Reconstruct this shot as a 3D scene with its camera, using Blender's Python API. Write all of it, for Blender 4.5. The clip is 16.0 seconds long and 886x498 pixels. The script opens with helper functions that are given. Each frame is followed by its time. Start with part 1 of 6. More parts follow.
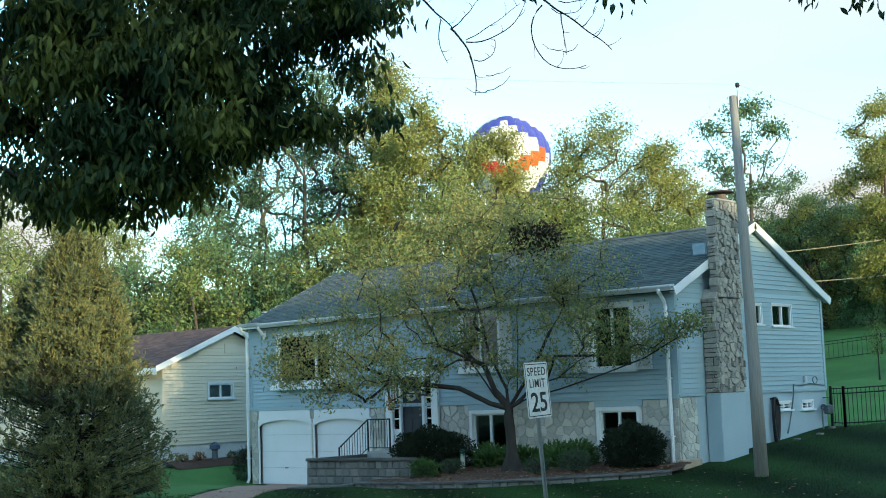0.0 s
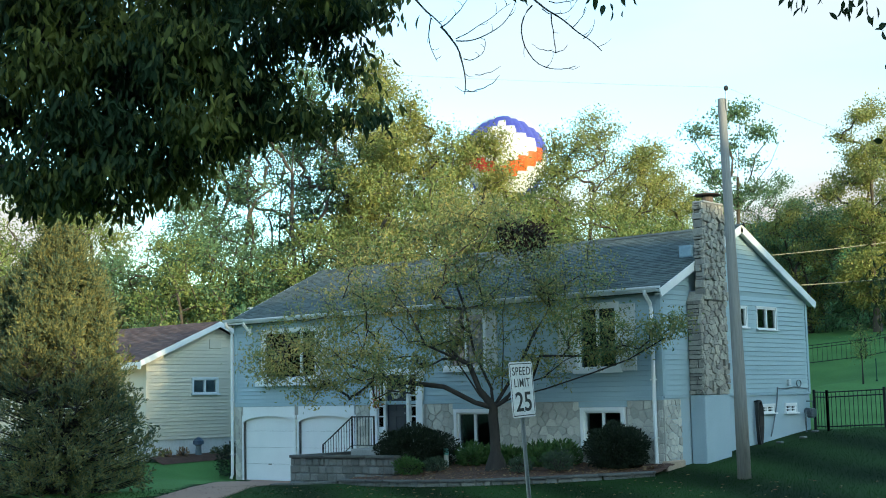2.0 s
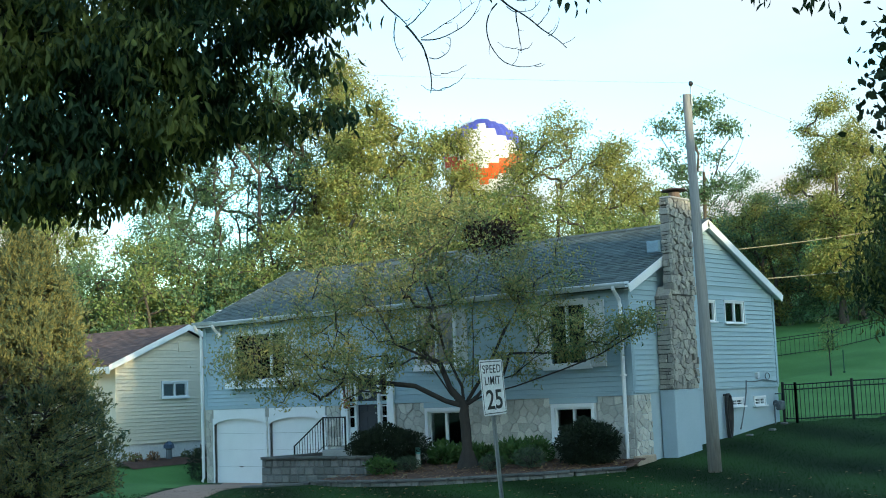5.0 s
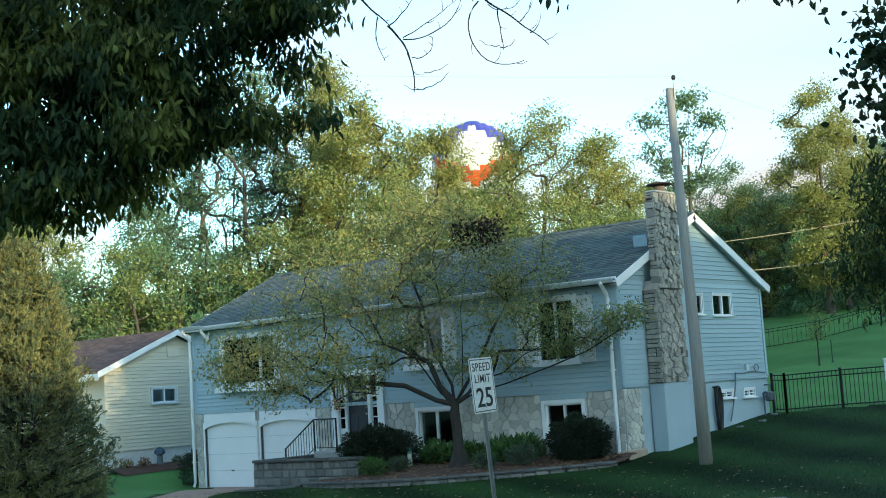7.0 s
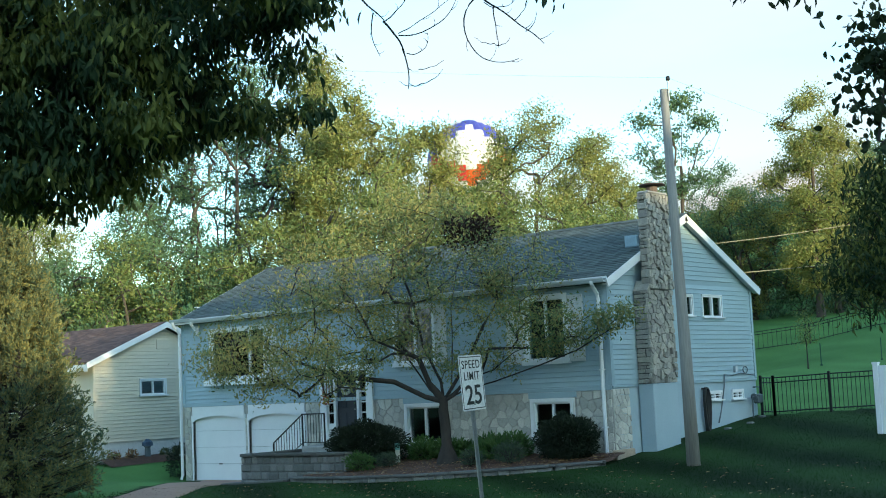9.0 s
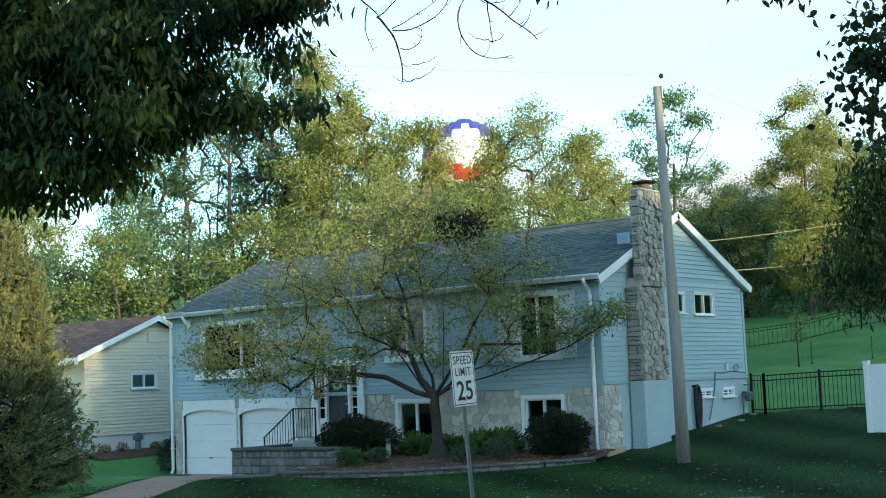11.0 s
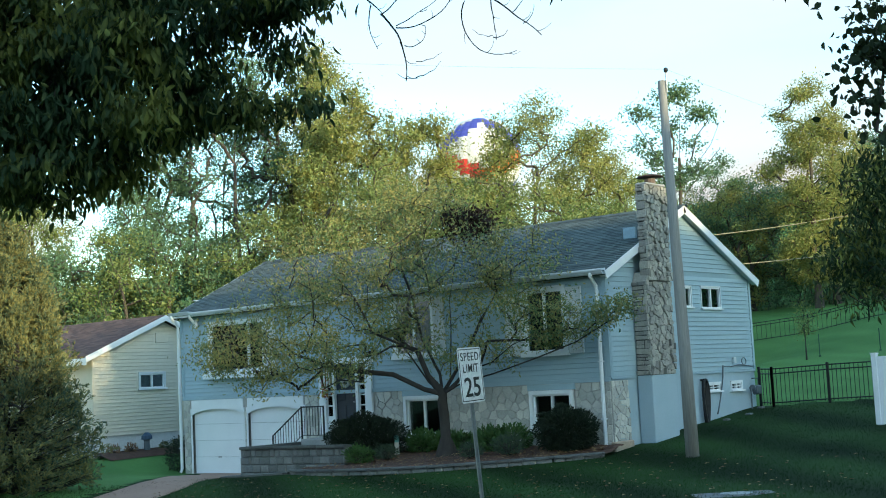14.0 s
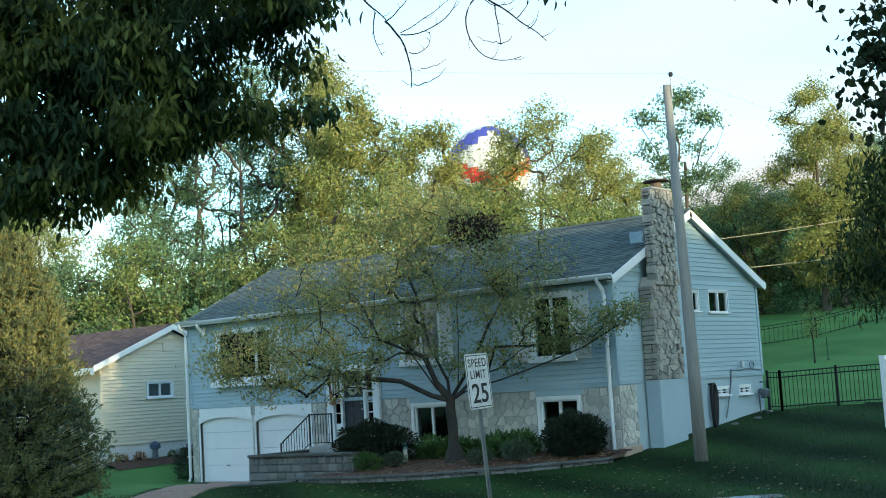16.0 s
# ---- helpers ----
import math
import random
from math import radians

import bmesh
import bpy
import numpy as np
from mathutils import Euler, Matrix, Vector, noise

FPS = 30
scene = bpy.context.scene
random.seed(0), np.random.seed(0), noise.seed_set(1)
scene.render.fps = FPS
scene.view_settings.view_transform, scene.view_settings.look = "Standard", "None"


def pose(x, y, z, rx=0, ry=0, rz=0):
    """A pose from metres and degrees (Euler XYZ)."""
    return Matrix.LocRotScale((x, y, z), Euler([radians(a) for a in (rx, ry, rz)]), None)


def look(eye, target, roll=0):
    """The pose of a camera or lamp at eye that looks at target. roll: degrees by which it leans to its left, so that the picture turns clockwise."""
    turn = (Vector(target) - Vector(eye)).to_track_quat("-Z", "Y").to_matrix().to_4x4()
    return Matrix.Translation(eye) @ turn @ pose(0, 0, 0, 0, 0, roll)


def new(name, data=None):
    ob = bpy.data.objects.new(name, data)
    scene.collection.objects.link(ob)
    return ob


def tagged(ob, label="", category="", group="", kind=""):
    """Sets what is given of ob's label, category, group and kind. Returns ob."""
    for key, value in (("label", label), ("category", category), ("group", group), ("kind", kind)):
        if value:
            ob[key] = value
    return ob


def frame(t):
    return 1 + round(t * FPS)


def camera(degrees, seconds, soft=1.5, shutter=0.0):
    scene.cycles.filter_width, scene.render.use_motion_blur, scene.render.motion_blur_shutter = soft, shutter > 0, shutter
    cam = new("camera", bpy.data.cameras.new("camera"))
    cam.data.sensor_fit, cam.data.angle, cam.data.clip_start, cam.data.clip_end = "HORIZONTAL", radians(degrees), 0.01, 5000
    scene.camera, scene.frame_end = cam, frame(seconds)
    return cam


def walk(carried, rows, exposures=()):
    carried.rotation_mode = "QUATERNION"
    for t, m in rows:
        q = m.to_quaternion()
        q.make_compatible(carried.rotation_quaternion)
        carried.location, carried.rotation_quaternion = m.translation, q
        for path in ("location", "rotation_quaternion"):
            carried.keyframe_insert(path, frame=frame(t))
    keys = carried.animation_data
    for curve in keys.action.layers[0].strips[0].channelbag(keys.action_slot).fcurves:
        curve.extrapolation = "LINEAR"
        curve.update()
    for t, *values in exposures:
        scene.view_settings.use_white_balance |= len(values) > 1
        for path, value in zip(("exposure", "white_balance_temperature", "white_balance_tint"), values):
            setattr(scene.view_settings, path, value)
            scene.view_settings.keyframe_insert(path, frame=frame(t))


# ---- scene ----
YAW, PITCH, ROLL = 41.758, 6.387, 2.009
EYE = Vector((17.70, -28.606, 2.588))
cam = camera(36.9, 16.0, soft=1.0)
TURNS = [
    (0.0, 41.758, 6.387, 2.009), (0.5, 41.690, 6.328, 1.589), (1.0, 41.490, 6.338, 1.166), (1.5, 41.310, 6.337, 1.191),
    (2.0, 41.101, 6.302, 1.235), (2.5, 40.786, 6.255, 1.321), (3.0, 40.542, 6.184, 1.512), (3.5, 40.387, 6.181, 1.411),
    (4.0, 40.143, 6.197, 1.800), (6.5, 39.569, 6.183, 3.081), (7.0, 39.425, 6.152, 3.630), (7.5, 39.279, 6.105, 3.228),
    (8.0, 39.173, 6.065, 2.598), (8.5, 39.066, 6.021, 2.668), (9.0, 38.956, 5.991, 2.665), (11.5, 38.576, 5.762, 2.204),
    (12.0, 38.637, 5.745, 2.166), (12.5, 38.625, 5.756, 2.040), (13.0, 38.637, 5.635, 2.439), (13.5, 38.725, 5.625, 2.493),
    (14.0, 38.910, 5.663, 2.877), (14.5, 38.954, 5.814, 2.323), (15.0, 39.002, 5.939, 2.464), (15.5, 39.135, 5.975, 3.126),
    (16.0, 39.241, 5.956, 3.371),
]
walk(cam, [(t, pose(*EYE, 90 + pitch, roll, yaw)) for t, yaw, pitch, roll in TURNS], [(0.0, 0.47, 6270, 0), (16.0, 0.51, 6380, 1)])

# ---- light: low sun over an added, unseen ridge to the east, thin high cloud ----
SUN_EL, SUN_AZ = 9.0, (0.98, -0.20)
world = bpy.data.worlds.new("sky")
scene.world = world
world.use_nodes = True
wn, wl = world.node_tree.nodes, world.node_tree.links
wn.clear()
sky = wn.new("ShaderNodeTexSky")
sky.sky_type, sky.sun_disc = "NISHITA", False
sky.sun_elevation = radians(SUN_EL)
sky.sun_rotation = math.atan2(SUN_AZ[0], SUN_AZ[1])
coord = wn.new("ShaderNodeTexCoord")
stretch = wn.new("ShaderNodeMapping")
stretch.inputs["Scale"].default_value = (1.0, 2.2, 5.0)
stretch.inputs["Rotation"].default_value = (0.0, 0.25, 0.6)
wl.new(coord.outputs["Generated"], stretch.inputs["Vector"])
cloud = wn.new("ShaderNodeTexNoise")
cloud.inputs["Scale"].default_value, cloud.inputs["Detail"].default_value = 1.6, 5.0
wl.new(stretch.outputs["Vector"], cloud.inputs["Vector"])
ramp = wn.new("ShaderNodeValToRGB")
ramp.color_ramp.elements[0].position, ramp.color_ramp.elements[1].position = 0.41, 0.60
ramp.color_ramp.elements[0].color = (0.0, 0.0, 0.0, 1)
wl.new(cloud.outputs["Fac"], ramp.inputs["Fac"])
mixed = wn.new("ShaderNodeMix")
mixed.data_type = "RGBA"
mixed.inputs["B"].default_value = (6.7, 6.35, 6.45, 1)
split = wn.new("ShaderNodeSeparateXYZ")
wl.new(coord.outputs["Generated"], split.inputs["Vector"])
high = wn.new("ShaderNodeMapRange")  # the cloud veil thins out overhead
high.inputs["From Min"].default_value, high.inputs["From Max"].default_value = 0.15, 0.75
high.inputs["To Min"].default_value, high.inputs["To Max"].default_value = 1.0, 0.15
wl.new(split.outputs["Z"], high.inputs["Value"])
veil = wn.new("ShaderNodeMath")
veil.operation = "MULTIPLY"
wl.new(ramp.outputs["Color"], veil.inputs[0])
wl.new(high.outputs["Result"], veil.inputs[1])
wl.new(veil.outputs[0], mixed.inputs["Factor"])
gain = wn.new("ShaderNodeMix")
gain.data_type, gain.blend_type = "RGBA", "MULTIPLY"
gain.inputs["Factor"].default_value = 1.0
gain.inputs["B"].default_value = (3.2, 4.3, 5.0, 1)
wl.new(sky.outputs["Color"], gain.inputs["A"])
wl.new(gain.outputs["Result"], mixed.inputs["A"])
back = wn.new("ShaderNodeBackground")
back.inputs["Strength"].default_value = 0.10
wl.new(mixed.outputs["Result"], back.inputs["Color"])
wout = wn.new("ShaderNodeOutputWorld")
wl.new(back.outputs["Background"], wout.inputs["Surface"])

sun = new("sun", bpy.data.lights.new("sun", "SUN"))
sun.data.energy, sun.data.angle, sun.data.color = 5.0, radians(0.6), (1.0, 0.82, 0.52)
sun_dir = Vector((SUN_AZ[0], SUN_AZ[1], 0)).normalized() * math.cos(radians(SUN_EL)) + Vector((0, 0, math.sin(radians(SUN_EL))))
sun.matrix_world = look(sun_dir * 200, (0, 0, 0))


# ---- materials ----
def mat(name, color, second=None, rough=0.75, scale=4.0, fine=40.0, bump=0.15, spread=0.0, metal=0.0, island=False, spec=0.4,
        leafy=0.0, stretch_z=1.0, stain=0.25, calm=None, grainy=0.45, sharp=(2.4, -0.7)):
    """A surface with two scales of variation, optional colour spread per piece, and see-through light for leaves."""
    m = bpy.data.materials.new(name)
    m.use_nodes = True
    n, l = m.node_tree.nodes, m.node_tree.links
    n.clear()
    out = n.new("ShaderNodeOutputMaterial")
    p = n.new("ShaderNodeBsdfPrincipled")
    p.inputs["Roughness"].default_value, p.inputs["Metallic"].default_value = rough, metal
    p.inputs["Specular IOR Level"].default_value = spec
    tc = n.new("ShaderNodeTexCoord")
    mp = n.new("ShaderNodeMapping")
    mp.inputs["Scale"].default_value = (1, 1, stretch_z)
    l.new(tc.outputs["Object"], mp.inputs["Vector"])
    big = n.new("ShaderNodeTexNoise")
    big.inputs["Scale"].default_value, big.inputs["Detail"].default_value = scale, 4
    small = n.new("ShaderNodeTexNoise")
    small.inputs["Scale"].default_value, small.inputs["Detail"].default_value = fine, 5
    l.new(mp.outputs["Vector"], big.inputs["Vector"])
    l.new(mp.outputs["Vector"], small.inputs["Vector"])
    second = second or tuple(c * 0.6 for c in color)
    mx = n.new("ShaderNodeMix")
    mx.data_type = "RGBA"
    mx.inputs["A"].default_value, mx.inputs["B"].default_value = (*color, 1), (*second, 1)
    fac = n.new("ShaderNodeMath")
    fac.operation = "MULTIPLY_ADD"
    fac.inputs[1].default_value, fac.inputs[2].default_value = sharp
    fac.use_clamp = True
    if spread:
        rnd = n.new("ShaderNodeNewGeometry") if island else n.new("ShaderNodeObjectInfo")
        sock = rnd.outputs["Random Per Island"] if island else rnd.outputs["Random"]
        add = n.new("ShaderNodeMath")
        add.operation = "MULTIPLY_ADD"
        add.inputs[1].default_value, add.inputs[2].default_value = spread, 0.5 - spread / 2
        l.new(sock, add.inputs[0])
        both = n.new("ShaderNodeMix")
        both.data_type = "FLOAT"
        both.inputs["Factor"].default_value = calm if calm is not None else (0.35 if not island else 0.25)
        l.new(add.outputs[0], both.inputs["A"])
        l.new(big.outputs["Fac"], both.inputs["B"])
        l.new(both.outputs["Result"], fac.inputs[0])
    else:
        l.new(big.outputs["Fac"], fac.inputs[0])
        fac.inputs[1].default_value, fac.inputs[2].default_value = 3.0 * stain * 2, -1.5 * stain * 2 + 0.35
    l.new(fac.outputs[0], mx.inputs["Factor"])
    grain = n.new("ShaderNodeMix")
    grain.data_type, grain.blend_type = "RGBA", "MULTIPLY"
    grain.inputs["Factor"].default_value = grainy
    rampn = n.new("ShaderNodeValToRGB")
    rampn.color_ramp.elements[0].position, rampn.color_ramp.elements[1].position = 0.3, 0.62
    rampn.color_ramp.elements[0].color = (0.55, 0.55, 0.55, 1)
    l.new(small.outputs["Fac"], rampn.inputs["Fac"])
    l.new(mx.outputs["Result"], grain.inputs["A"])
    l.new(rampn.outputs["Color"], grain.inputs["B"])
    l.new(grain.outputs["Result"], p.inputs["Base Color"])
    if bump:
        b = n.new("ShaderNodeBump")
        b.inputs["Strength"].default_value, b.inputs["Distance"].default_value = bump, 0.02
        l.new(small.outputs["Fac"], b.inputs["Height"])
        l.new(b.outputs["Normal"], p.inputs["Normal"])
    if leafy:
        tr = n.new("ShaderNodeBsdfTranslucent")
        l.new(grain.outputs["Result"], tr.inputs["Color"])
        ms = n.new("ShaderNodeMixShader")
        ms.inputs["Fac"].default_value = leafy
        l.new(p.outputs["BSDF"], ms.inputs[1])
        l.new(tr.outputs["BSDF"], ms.inputs[2])
        l.new(ms.outputs["Shader"], out.inputs["Surface"])
    else:
        l.new(p.outputs["BSDF"], out.inputs["Surface"])
    return m


def glass(name, tint=(0.75, 0.82, 0.85)):
    m = bpy.data.materials.new(name)
    m.use_nodes = True
    n, l = m.node_tree.nodes, m.node_tree.links
    n.clear()
    out, ms = n.new("ShaderNodeOutputMaterial"), n.new("ShaderNodeMixShader")
    tr, gl, fr = n.new("ShaderNodeBsdfTransparent"), n.new("ShaderNodeBsdfGlossy"), n.new("ShaderNodeFresnel")
    fr.inputs["IOR"].default_value = 1.5
    tr.inputs["Color"].default_value = (*tint, 1)
    gl.inputs["Roughness"].default_value = 0.02
    l.new(fr.outputs["Fac"], ms.inputs["Fac"])
    l.new(tr.outputs["BSDF"], ms.inputs[1])
    l.new(gl.outputs["BSDF"], ms.inputs[2])
    l.new(ms.outputs["Shader"], out.inputs["Surface"])
    return m


